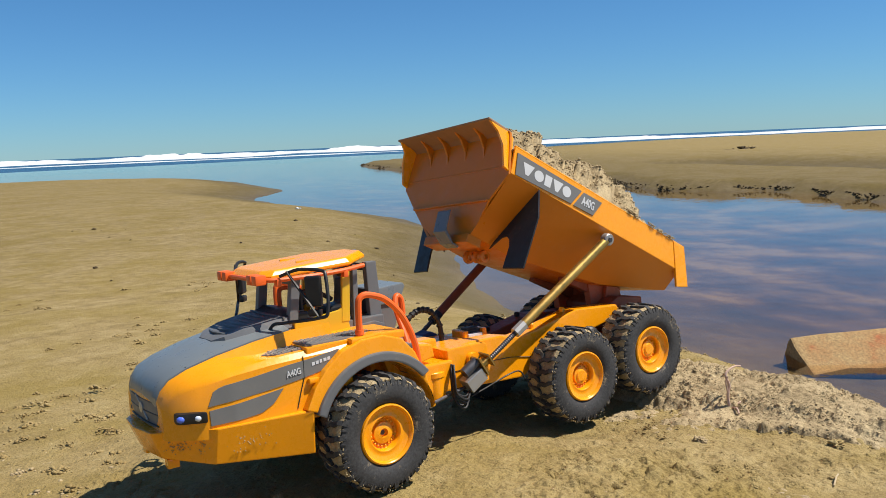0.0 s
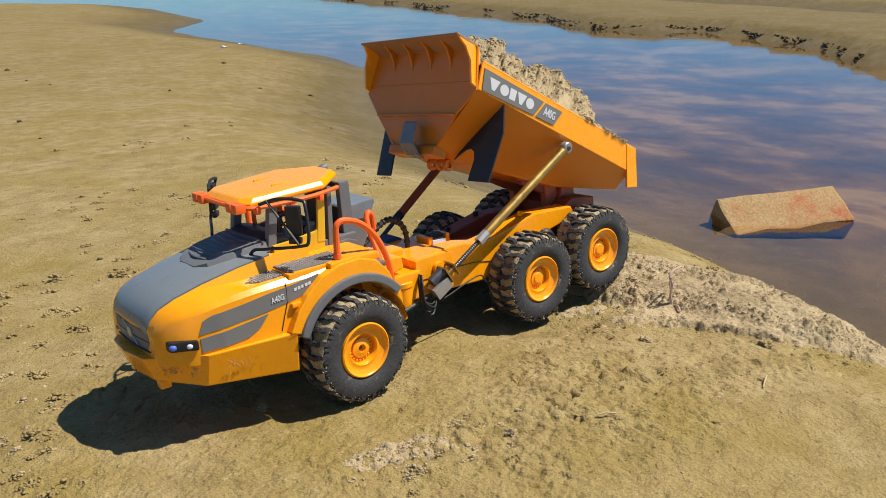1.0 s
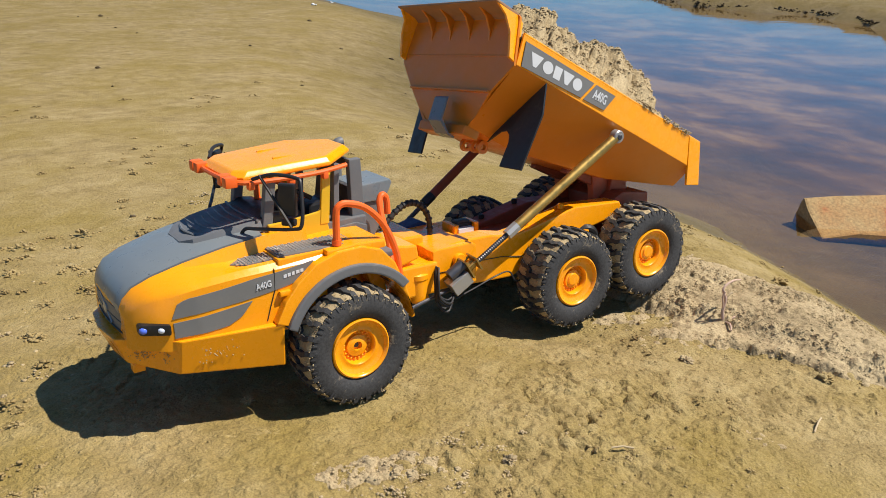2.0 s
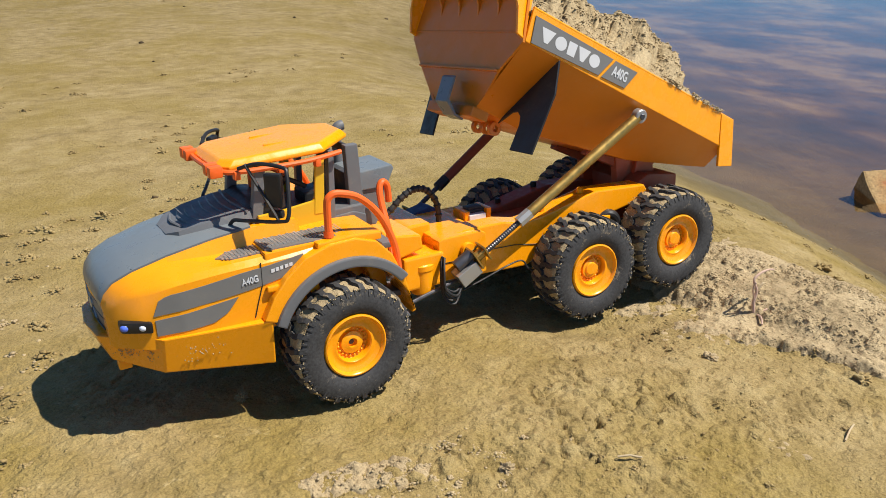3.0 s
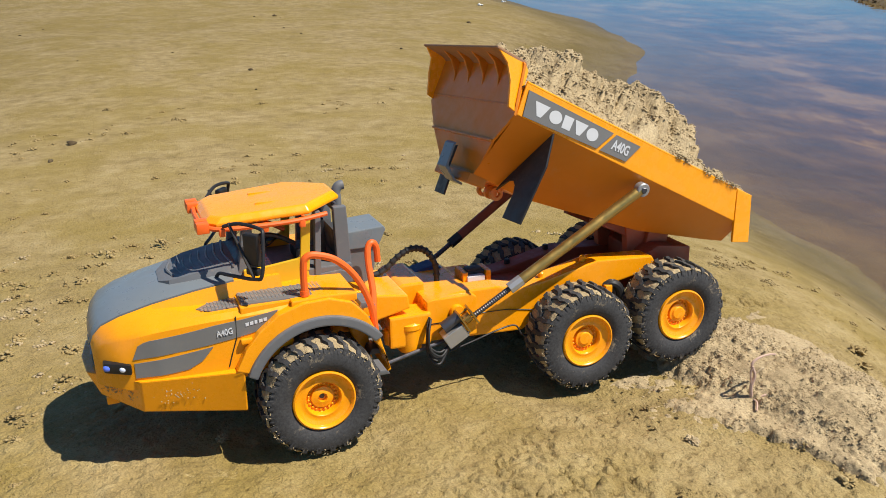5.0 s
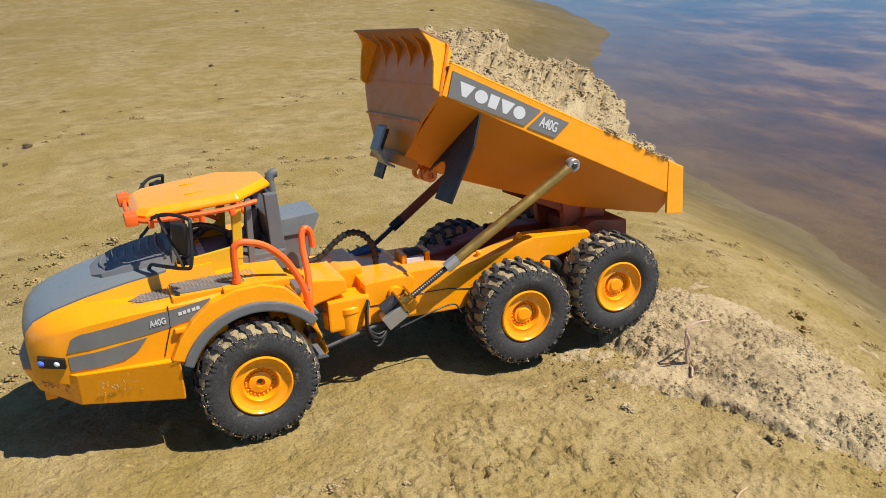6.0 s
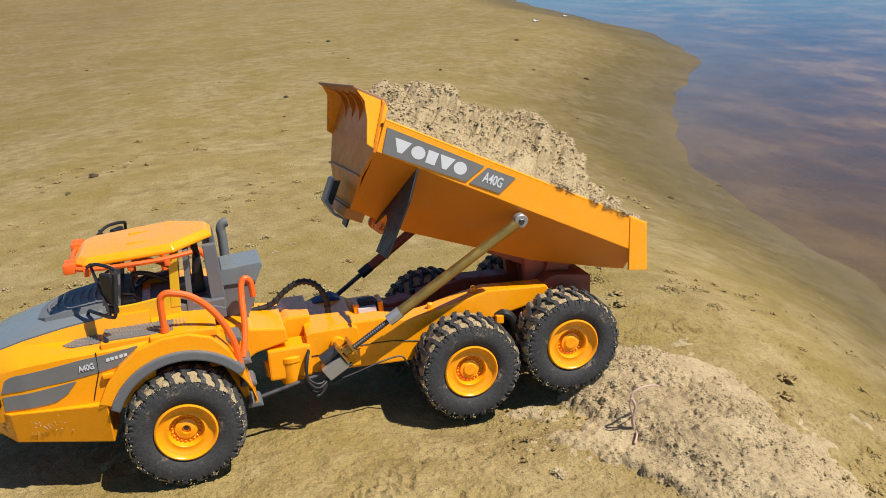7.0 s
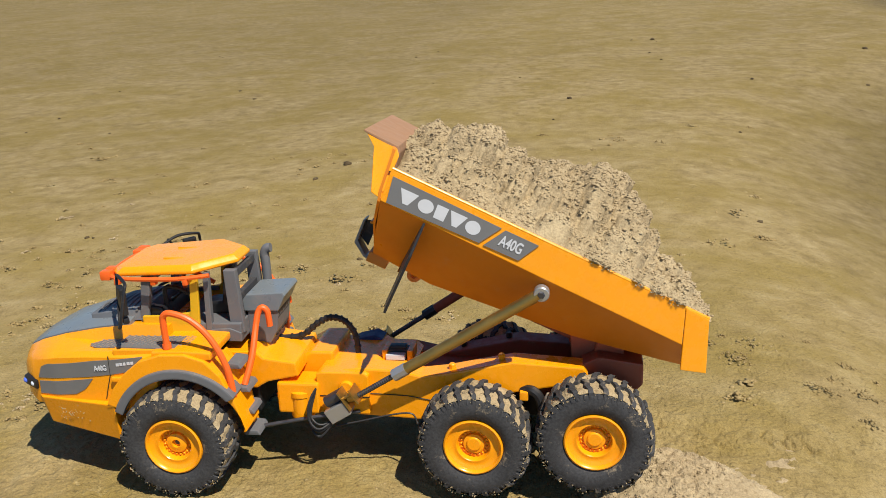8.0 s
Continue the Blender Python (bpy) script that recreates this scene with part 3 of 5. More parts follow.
fp("bonnet_seam", tube(seam, 0.0006, 6), BLACK, parent=bonnet)
# raised ribbed air scoop on the bonnet before the windscreen
scoop = loft([[(x, -w, h0), (x, -w * 0.9, h1), (x, w * 0.9, h1), (x, w, h0)] for x, w, h0, h1 in
              ((-0.107, 0.014, 0.124, 0.1275), (-0.100, 0.025, 0.125, 0.1305), (-0.085, 0.031, 0.127, 0.1345), (-0.060, 0.034, 0.130, 0.1385), (-0.044, 0.034, 0.131, 0.1395))])
fp("air_scoop", scoop, GREY, "ribbed grey air scoop", parent=bonnet, angle=25)
for k in range(8):
    x = -0.100 + 0.0062 * k
    w = 0.017 + 0.0022 * k
    h = 0.1318 + 0.0011 * k
    fp("scoop_rib", tube([(x + 0.004 * abs(t), w * t, h - 0.0006 * t * t) for t in (-1, -0.6, -0.2, 0.2, 0.6, 1)], 0.0011, 6), GREY, parent=bonnet)

# nose: grille, badge bar, lamps
g = loft([[(-0.1568 - 0.0044 * (1 - (w / 0.05) ** 2) - d, w, h) for h, d in ((0.0720, -0.006), (0.0720, -0.0010), (0.082, 0.0002), (0.091, 0.0004), (0.0945, -0.0004), (0.0945, -0.006))] for w in [0.0330 * k / 10 for k in range(-10, 11)]])
grille = fp("grille", g, GREY, "grey front grille with dark slots", angle=30)
for h in (0.0745, 0.0830, 0.0915):
    fp("grille_slat", tube([(-0.1568 - 0.0045 * (1 - (w / 0.05) ** 2), w, h) for w in [0.032 * k / 8 for k in range(-8, 9)]], 0.0006, 6), BLACK, parent=grille)
fp("badge_bar", tube([(-0.1612, 0.012, 0.0925), (-0.1612, -0.013, 0.0765)], 0.0009, 6), STEEL, parent=grille)
badge = lathe([(0.0001, -0.0008), (0.0042, -0.0008), (0.0042, 0.0008), (0.0030, 0.0012), (0.0001, 0.0012)], 20)
badge.transform(Matrix.Translation((-0.1616, -0.001, 0.0845)) @ Matrix.Rotation(math.radians(90), 4, "Z"))
fp("badge", badge, STEEL, "round metal badge", parent=grille)
for s in (-1, 1):
    hl = box(-0.1535, -0.1345, s * 0.0490 - 0.006, s * 0.0490 + 0.006, 0.0785, 0.0868, 0.002)
    for v in hl.verts:
        v.co.y += s * (v.co.x + 0.1545) * 0.62
    lamp = fp("headlight", hl, BLACK, "black headlight recess with two round lenses")
    for x, r, mat in ((-0.1505, 0.0040, BLUELENS if s < 0 else LENS), (-0.1400, 0.0036, LENS)):
        y = s * (0.0560 + (x + 0.1545) * 0.62 - 0.0030)
        fp("lens", ball((x, y, 0.0826), r * 0.85, sub=2, squash=0.85), mat, "bluish glass lens" if mat is BLUELENS else "clear glass lens", parent=lamp)
    for h in (0.0755, 0.0865):
        fp("grille_cheek", box(-0.1592, -0.1530, s * 0.0350 - 0.0032, s * 0.0350 + 0.0032, h, h + 0.005, 0.0008), DARKGREY, parent=grille)

# bumper: chamfered belt round the nose and along the side
plan = [(-0.058, -0.0825), (-0.1305, -0.0695), (-0.1660, -0.0300), (-0.1695, 0.0), (-0.1660, 0.0300), (-0.1305, 0.0695), (-0.058, 0.0825), (-0.058, 0.045), (-0.12, 0.04), (-0.14, 0.0), (-0.12, -0.04), (-0.058, -0.045)]
bump = bmesh.new()
top = [bump.verts.new((x, y, 0.0705 if x < -0.15 else 0.0738 if abs(y) > 0.05 else 0.0735)) for x, y in plan]
foot_of = {0: (0.0, 0.96, 0.0395), 1: (0.0, 0.87, 0.0450), 2: (0.008, 0.92, 0.0490), 3: (0.009, 1.0, 0.0490)}
low = []
for i, (x, y) in enumerate(plan):
    dx, narrow, h = foot_of.get(min(i, 6 - i) if i < 7 else 9, (0.004, 0.97, 0.0470))
    low.append(bump.verts.new((x + dx, y * narrow, h)))
bump.faces.new(top)
bump.faces.new(low[::-1])
for i in range(len(plan)):
    j = (i + 1) % len(plan)
    bump.faces.new((top[i], low[i], low[j], top[j]))
bmesh.ops.recalc_face_normals(bump, faces=bump.faces)
bmesh.ops.bevel(bump, geom=bump.edges[:], offset=0.0012, segments=2, profile=0.6, affect="EDGES", clamp_overlap=True)
bumper = fp("bumper", bump, YELLOW, "scuffed yellow-orange wrap-round bumper")
for y in (-0.0265, 0.0265):
    fp("bumper_tow_lug", box(-0.155, -0.146, y - 0.004, y + 0.004, 0.0405, 0.048, 0.001), YELLOW, parent=bumper)
rng = random.Random(4)
chips = bmesh.new()
BUMPER_TOP = [Vector((-0.166, -0.0300, 0.0705)), Vector((-0.1305, -0.0695, 0.0738)), Vector((-0.058, -0.0825, 0.0738))]
BUMPER_LOW = [Vector((-0.158, -0.0276, 0.0490)), Vector((-0.1305, -0.0605, 0.0450)), Vector((-0.058, -0.0792, 0.0395))]
for k in range(150):
    i = 0 if k < 105 else 1
    u = rng.gauss(0.35, 0.10) if k < 80 else rng.gauss(0.78, 0.05) if k < 105 else rng.gauss(0.30, 0.12)
    d = max(0.1, min(0.95, rng.gauss(0.50, 0.11)))
    p = BUMPER_TOP[i].lerp(BUMPER_TOP[i + 1], u).lerp(BUMPER_LOW[i].lerp(BUMPER_LOW[i + 1], u), d)
    ball(tuple(p), rng.uniform(0.0002, 0.00055), chips, 1)
tagged(fp("sand_specks", chips, DRY_CRUMB, "specks of sand stuck on the bumper", parent=bumper), kind="stuff")

# side decal bands
def side_at(x, h):
    """Half width of the side wall at x and height h."""
    for (a, wa, sa, ha, *_), (b, wb, sb, hb, *_) in zip(SECTIONS, SECTIONS[1:]):
        if a <= x <= b:
            t = (x - a) / (b - a)
            w, v, top = wa + (wb - wa) * t, sa + (sb - sa) * t + 0.0008, ha + (hb - ha) * t - 0.004
            k = max(0.0, min(1.0, (h - 0.075) / (top - 0.075)))
            return w + (v - w) * k
    return SECTIONS[-1][1]


def side_strip(low, high, s, proud=0.0006, n=26):
    """A thin plate that follows the side wall between two lines of (x, height)."""
    b = bmesh.new()
    xs = np.linspace(low[0][0], low[-1][0], n)
    lo, hi = np.interp(xs, *zip(*low)), np.interp(xs, *zip(*high))
    grid = [[[b.verts.new((x, s * (side_at(x, l + (u - l) * f) + d), l + (u - l) * f)) for f in (0, 0.33, 0.67, 1)] for d in (proud, -0.002)] for x, l, u in zip(xs, lo, hi)]
    for A, B in zip(grid, grid[1:]):
        for k in range(3):
            b.faces.new((A[0][k], B[0][k], B[0][k + 1], A[0][k + 1]))
            b.faces.new((A[1][k], A[1][k + 1], B[1][k + 1], B[1][k]))
        b.faces.new((A[0][0], A[1][0], B[1][0], B[0][0]))
        b.faces.new((A[0][3], B[0][3], B[1][3], A[1][3]))
    for E in (grid[0], grid[-1]):
        for k in range(3):
            b.faces.new((E[0][k], E[0][k + 1], E[1][k + 1], E[1][k]))
    return b


for s in (-1, 1):
    panel = fp("side_decal", side_strip([(-0.1330, 0.0895), (-0.1000, 0.0930), (-0.0700, 0.0970), (-0.0470, 0.1010), (-0.0300, 0.1150)], [(-0.1330, 0.0900), (-0.1300, 0.0990), (-0.1230, 0.1030), (-0.1000, 0.1060), (-0.0760, 0.1100), (-0.0550, 0.1122), (-0.0300, 0.1156)], s), DECAL, "dark grey side stripe with pale lettering")
    fp("side_decal", side_strip([(-0.1325, 0.0755), (-0.1100, 0.0768), (-0.0960, 0.0785), (-0.0860, 0.0840), (-0.0780, 0.0935)], [(-0.1325, 0.0865), (-0.1100, 0.0890), (-0.0780, 0.0938)], s), DECAL, "dark grey lower side stripe")
    if s < 0:
        t = text_mesh("A40G", 0.0066, "lettering")
        t.transform(Matrix.Translation((-0.0690, -0.0755, 0.1038)) @ pose(0, 0, 0, 90, -6, -4) @ Matrix.Diagonal((0.74, 1, 1, 1)))
        fp("lettering", t, WHITE, "white printed model number", parent=panel, smooth=False)
        for k in range(5):
            x = -0.0540 + 0.0033 * k
            wide = (0.0026, 0.0024, 0.0020, 0.0026, 0.0024)[k]
            h = 0.1078 + 0.0005 * k
            fp("logo_bar", prism([(x, h - 0.0013), (x + wide, h - 0.0010), (x + wide, h + 0.0014), (x, h + 0.0011)], -side_at(x + 0.001, h) - 0.0010, -side_at(x + 0.001, h) + 0.0006), WHITE, parent=panel, smooth=False)
    fp("panel_seam", tube([(x, s * (side_at(x, z) + 0.0003), z) for x, z in ((-0.0605, 0.1150), (-0.0607, 0.106), (-0.0610, 0.098), (-0.0650, 0.086), (-0.0680, 0.076))], 0.00045, 6), BLACK)
    fp("latch", box(-0.0585, -0.0500, s * 0.0775 - 0.0018, s * 0.0775 + 0.0018, 0.0935, 0.0975, 0.0008), YELLOW)

# deck with chequered tread plates, fenders, arch trims, steps
ARC = lambda r, a: (r * math.cos(math.radians(a)), 0.047 + r * math.sin(math.radians(a)))
for s in (-1, 1):
    outer = [(-0.0640, 0.0745), (-0.0560, 0.0900), (-0.0460, 0.1020), (-0.0310, 0.1140), (-0.0120, 0.1200), (0.0080, 0.1205), (0.0250, 0.1150), (0.0370, 0.1020), (0.0465, 0.0810), (0.0545, 0.0530), (0.0510, 0.0515)]
    inner = [ARC(0.0530, a) for a in (8, 20, 32, 45, 60, 75, 90, 105, 120, 135, 148, 156)]
    fender = fp("fender", prism(outer + inner, s * 0.0500, s * 0.0830, 0.0012), YELLOW, "glossy yellow-orange wheel arch")
    trim = [ARC(0.0610, a) for a in range(38, 160, 6)] + [ARC(0.0532, a) for a in range(159, 37, -6)]
    fp("arch_trim", prism(trim, s * 0.0640, s * 0.0862, 0.0014), GREY, "grey rubber-like arch trim", parent=fender, angle=40)
    deck = prism([(-0.0200, 0.1150), (-0.0200, 0.1215), (0.0050, 0.1225), (0.0300, 0.1210), (0.0300, 0.1150)], s * 0.0300, s * 0.0800, 0.0012)
    fp("deck", deck, YELLOW)
    fp("deck", prism([(-0.0565, 0.1100), (-0.0565, 0.1206), (-0.0190, 0.1210), (-0.0190, 0.1100)], s * 0.0440, s * 0.0742, 0.0010), YELLOW)
    plate_a = prism([(-0.0860, s * 0.0560), (-0.0780, s * 0.0640), (-0.0560, s * 0.0660), (-0.0560, s * 0.0480), (-0.0760, s * 0.0485)], 0.1145, 0.1195, 0.0006, plane="xy")
    for v in plate_a.verts:
        v.co.z += (v.co.x + 0.056) * 0.06
    front_plate = fp("tread_plate", plate_a, PLATE, "grey chequered tread plate")
    dots = bmesh.new()
    for i in range(10):
        for j in range(6):
            x, y = -0.0820 + i * 0.0026, 0.0500 + j * 0.0028 + (0.0014 if i % 2 else 0)
            if y < 0.0640 + (x + 0.078) * 0.1 and y > 0.0495 and (x > -0.077 or y > 0.0545 + abs(x + 0.077) * 0.3):
                z = 0.1193 + (x + 0.056) * 0.06
                box(x - 0.0008, x + 0.0008, s * y - 0.0005, s * y + 0.0005, z, z + 0.0008, bm=dots)
    tagged(fp("tread_stud", dots, STEEL, parent=front_plate, smooth=False), kind="stuff")
    plate_b = prism([(-0.0550, s * 0.0480), (-0.0550, s * 0.0705), (0.0080, s * 0.0745), (0.0080, s * 0.0480)], 0.1160, 0.1222, 0.0006, plane="xy")
    pl = fp("tread_plate", plate_b, PLATE, "grey chequered tread plate")
    studs = bmesh.new()
    for i in range(22):
        for j in range(7):
            x, y = -0.0530 + i * 0.0028, 0.0490 + j * 0.0028 + (0.0014 if i % 2 else 0)
            if y < 0.0695 + (x + 0.055) * 0.06:
                box(x - 0.0009, x + 0.0009, s * y - 0.0004, s * y + 0.0004, 0.1220, 0.1228, bm=studs)
    tagged(fp("tread_stud", studs, STEEL, parent=pl, smooth=False), kind="stuff")
    # stepped ladder behind the wheel
    for k, (x, h) in enumerate(((0.0390, 0.1010), (0.0440, 0.0800), (0.0460, 0.0600), (0.0490, 0.0400))):
        tread = prism([(x - 0.004, h), (x + 0.010, h), (x + 0.008, h + 0.0040), (x - 0.002, h + 0.0050)], s * 0.0440, s * 0.0660, 0.0008)
        fp("step", tread, GREY, "small grey ladder step")
    fp("ladder_back", prism([(0.028, 0.110), (0.044, 0.085), (0.050, 0.040), (0.046, 0.040), (0.020, 0.105)], s * 0.040, s * 0.052, 0.001), YELLOW)
    # bent handrails
    rail = smooth_path([(-0.0085, s * 0.0735, 0.1215), (-0.0085, s * 0.0745, 0.1450), (-0.0065, s * 0.0750, 0.1520), (0.0005, s * 0.0755, 0.1535), (0.0160, s * 0.0760, 0.1475), (0.0310, s * 0.0765, 0.1315), (0.0415, s * 0.0768, 0.1070), (0.0447, s * 0.0768, 0.0820)], 6)
    fp("handrail", tube(rail, 0.0027, 10), ORANGE, "bent orange-red handrail")
    foot = lathe([(0.0036, -0.002), (0.0036, 0.002)], 12)
    foot.transform(Matrix.Translation((-0.0085, s * 0.0735, 0.1245)) @ pose(0, 0, 0, 90))
    fp("handrail_foot", foot, ORANGE)
    rail = smooth_path([(0.0480, s * 0.0600, 0.0840), (0.0525, s * 0.0480, 0.1050), (0.0535, s * 0.0350, 0.1260), (0.0550, s * 0.0300, 0.1370), (0.0585, s * 0.0285, 0.1410), (0.0625, s * 0.0280, 0.1370), (0.0635, s * 0.0280, 0.1240)], 6)
    fp("rear_handrail", tube(rail, 0.0027, 10), ORANGE, "bent orange-red handrail")

# cab: floor, glazed frame of pillars, roof, seat, wheel
fp("cab_floor", box(-0.050, 0.040, -0.034, 0.034, 0.112, 0.128, 0.001), GREY)
fp("dashboard", prism([(-0.052, 0.128), (-0.052, 0.138), (-0.044, 0.143), (-0.030, 0.141), (-0.026, 0.128)], -0.031, 0.031, 0.002), BLACK, "black dashboard")
for s in (-1, 1):
    fp("door_panel", prism([(-0.046, 0.120), (-0.046, 0.1350), (-0.030, 0.1355), (-0.004, 0.1385), (0.002, 0.144), (0.005, 0.120)], s * 0.0335, s * 0.0365, 0.0007), CAB_YELLOW, "yellow cab door panel")
    fp("door_pillar", prism([(-0.0030, 0.128), (0.0048, 0.128), (0.0080, 0.172), (0.0010, 0.172)], s * 0.0340, s * 0.0370, 0.0006), CAB_YELLOW, "yellow door pillar")
    fp("front_pillar", prism([(-0.0500, 0.128), (-0.0420, 0.128), (-0.0360, 0.170), (-0.0440, 0.170)], s * 0.0270, s * 0.0335, 0.0008), GREY, "grey cab pillar")
    fp("window_frame", prism([(-0.0480, 0.130), (-0.004, 0.134), (-0.004, 0.138), (-0.040, 0.134)], s * 0.0325, s * 0.0355, 0.0006), GREY)
    fp("side_pillar", prism([(0.0095, 0.122), (0.0145, 0.122), (0.0165, 0.174), (0.0120, 0.174)], s * 0.0290, s * 0.0350, 0.0006), GREY, "grey cab pillar")
    fp("rear_pillar", prism([(0.0295, 0.118), (0.0415, 0.118), (0.0385, 0.1745), (0.0280, 0.1745)], s * 0.0235, s * 0.0300, 0.0008), GREY, "broad grey rear cab pillar")
    fp("side_sill", prism([(0.001, 0.112), (0.040, 0.112), (0.040, 0.120), (0.030, 0.124), (0.001, 0.122)], s * 0.0280, s * 0.0350, 0.0008), GREY)
fp("rear_wall", prism([(0.0340, 0.118), (0.0390, 0.118), (0.0370, 0.150), (0.0320, 0.150)], -0.028, 0.028, 0.0006), DARKGREY)
fp("rear_wall", prism([(0.0325, 0.166), (0.0370, 0.166), (0.0365, 0.172), (0.0325, 0.172)], -0.028, 0.028, 0.0006), DARKGREY)
fp("windscreen_frame", prism([(-0.0430, 0.164), (-0.0360, 0.164), (-0.0360, 0.170), (-0.0440, 0.170)], -0.030, 0.030, 0.0006), GREY)
seat = fp("driver_seat", prism([(0.000, 0.128), (0.000, 0.138), (0.016, 0.139), (0.019, 0.160), (0.025, 0.161), (0.026, 0.128)], -0.011, 0.011, 0.002), BLACK, "black driver seat with high back")
fp("headrest", box(0.0185, 0.0245, -0.0065, 0.0065, 0.1610, 0.1690, 0.002), BLACK, parent=seat)
sw = lathe([(0.0075, -0.0008), (0.0090, 0.0), (0.0075, 0.0008), (0.0068, 0.0)], 24, caps=False)
sw.transform(Matrix.Translation((-0.022, -0.010, 0.147)) @ pose(0, 0, 0, 62, 0, 90))
fp("steering_wheel", sw, BLACK, "black steering wheel")
fp("steering_column", tube([(-0.022, -0.010, 0.147), (-0.032, -0.010, 0.138)], 0.0014, 8), BLACK)

roof_plan = [(-0.0710, -0.0270), (-0.0630, -0.0370), (0.0060, -0.0415), (0.0370, -0.0140), (0.0370, 0.0140), (0.0060, 0.0415), (-0.0630, 0.0370), (-0.0710, 0.0270)]
roof_b = bmesh.new()
levels = [(0.1712, 0.975), (0.1722, 1.0), (0.1742, 1.0), (0.1778, 0.925), (0.1786, 0.895)]
loops = [[roof_b.verts.new((-0.013 + (x + 0.013) * k, y * k, h + (x + 0.06) * 0.055)) for x, y in roof_plan] for h, k in levels]
for r, t in zip(loops, loops[1:]):
    for k in range(8):
        roof_b.faces.new((r[k], r[(k + 1) % 8], t[(k + 1) % 8], t[k]))
roof_b.faces.new(loops[0][::-1])
roof_b.faces.new(loops[-1])
bmesh.ops.recalc_face_normals(roof_b, faces=roof_b.faces)
bmesh.ops.bevel(roof_b, geom=roof_b.edges[:], offset=0.0006, segments=2, profile=0.6, affect="EDGES", clamp_overlap=True)
roof = fp("cab_roof", roof_b, YELLOW, "glossy yellow-orange cab roof with chamfered corners", angle=25)
fp("roof_rib", box(-0.030, -0.006, -0.016, -0.0145, 0.1800, 0.1814, 0.0004), YELLOW, parent=roof)
fp("roof_rib", box(-0.030, -0.006, 0.0145, 0.016, 0.1800, 0.1814, 0.0004), YELLOW, parent=roof)

# orange guard bar with work lamps round the roof
half_bar = [(0.0200, -0.0400, 0.1735), (-0.0100, -0.0440, 0.1715), (-0.0550, -0.0420, 0.1710), (-0.0700, -0.0330, 0.1718)]
bar = half_bar + [(-0.0740, 0.0, 0.1725)] + mirrored(half_bar)[::-1]
guard = fp("roof_guard_bar", tube(smooth_path(bar, 5), 0.0019, 8), ORANGE, "orange-red guard bar round the cab roof")
for y in (-0.0350, -0.0250, 0.0250, 0.0350):
    fp("work_lamp", box(-0.0775, -0.0680, y - 0.0042, y + 0.0042, 0.1680, 0.1760, 0.0014), ORANGE, "orange work lamp", parent=guard)
for x in (-0.060, -0.028, 0.000):
    for s in (-1, 1):
        fp("bar_bracket", box(x - 0.0022, x + 0.0022, s * 0.0420 - 0.003, s * 0.0420 + 0.003, 0.1660, 0.1720, 0.0008), ORANGE, parent=guard)
for s in (-1, 1):
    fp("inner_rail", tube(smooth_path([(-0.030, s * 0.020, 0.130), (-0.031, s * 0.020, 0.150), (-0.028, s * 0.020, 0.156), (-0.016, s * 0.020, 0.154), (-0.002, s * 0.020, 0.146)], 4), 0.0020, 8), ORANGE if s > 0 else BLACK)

# mirrors on black tube arms
for s in (-1, 1):
    loop = [(-0.0680, s * 0.0280, 0.1220), (-0.0650, s * 0.0360, 0.1350), (-0.0590, s * 0.0480, 0.1375), (-0.0450, s * 0.0770, 0.1420), (-0.0400, s * 0.0830, 0.1470), (-0.0365, s * 0.0770, 0.1720), (-0.0375, s * 0.0720, 0.1775), (-0.0500, s * 0.0580, 0.1790), (-0.0590, s * 0.0440, 0.1740)]
    arm = fp("mirror_arm", tube(smooth_path(loop, 5), 0.0014, 8), BLACK, "black tubular mirror arm")
    fp("mirror_stay", tube([(-0.0560, s * 0.0500, 0.1780), (-0.0450, s * 0.0760, 0.1430)], 0.0012, 6), BLACK, parent=arm)
    for z0, z1, wide in ((0.1500, 0.1740, 0.0065), (0.1425, 0.1480, 0.0055)):
        head = box(-wide, wide, -0.0025, 0.0025, z0, z1, 0.0016)
        head.transform(Matrix.Translation((-0.0435, s * 0.0690, 0)) @ pose(0, 0, 0, 0, 0, s * 50))
        fp("mirror_head", head, BLACK, "black mirror housing", parent=arm)

# exhaust stack and air-cleaner box behind the cab
fp("exhaust_pipe", tube(smooth_path([(0.0460, 0.026, 0.122), (0.0460, 0.026, 0.1630), (0.0455, 0.026, 0.1715), (0.0480, 0.026, 0.1765), (0.0520, 0.026, 0.1775)], 6), 0.0042, 12), GREY, "bluish-grey upright exhaust with bent tip")
fp("air_box", prism([(0.0375, 0.1330), (0.0370, 0.1430), (0.0410, 0.1480), (0.0735, 0.1500), (0.0752, 0.1470), (0.0690, 0.1345), (0.0680, 0.1330)], -0.017, 0.023, 0.0012), BLUEGREY, "blue-grey air-cleaner lid")
low_box = fp("air_box_body", prism([(0.0395, 0.1040), (0.0395, 0.1335), (0.0675, 0.1335), (0.0650, 0.1140), (0.0580, 0.1020)], -0.015, 0.021, 0.0012), GREY, "grey air-cleaner body with ribbed back")
for k in range(5):
    fp("box_rib", box(0.0615 - 0.0008 * k, 0.0675 - 0.0008 * k, -0.014, 0.020, 0.1300 - 0.0048 * k, 0.1325 - 0.0048 * k, 0.0006), DARKGREY, parent=low_box)
    for j in range(4):
        fp("box_slot", box(0.0640 - 0.0008 * k, 0.0670 - 0.0008 * k, -0.0120 + 0.008 * j, -0.0080 + 0.008 * j, 0.1276 - 0.0048 * k, 0.1302 - 0.0048 * k, 0.0006), BLACK, parent=low_box)
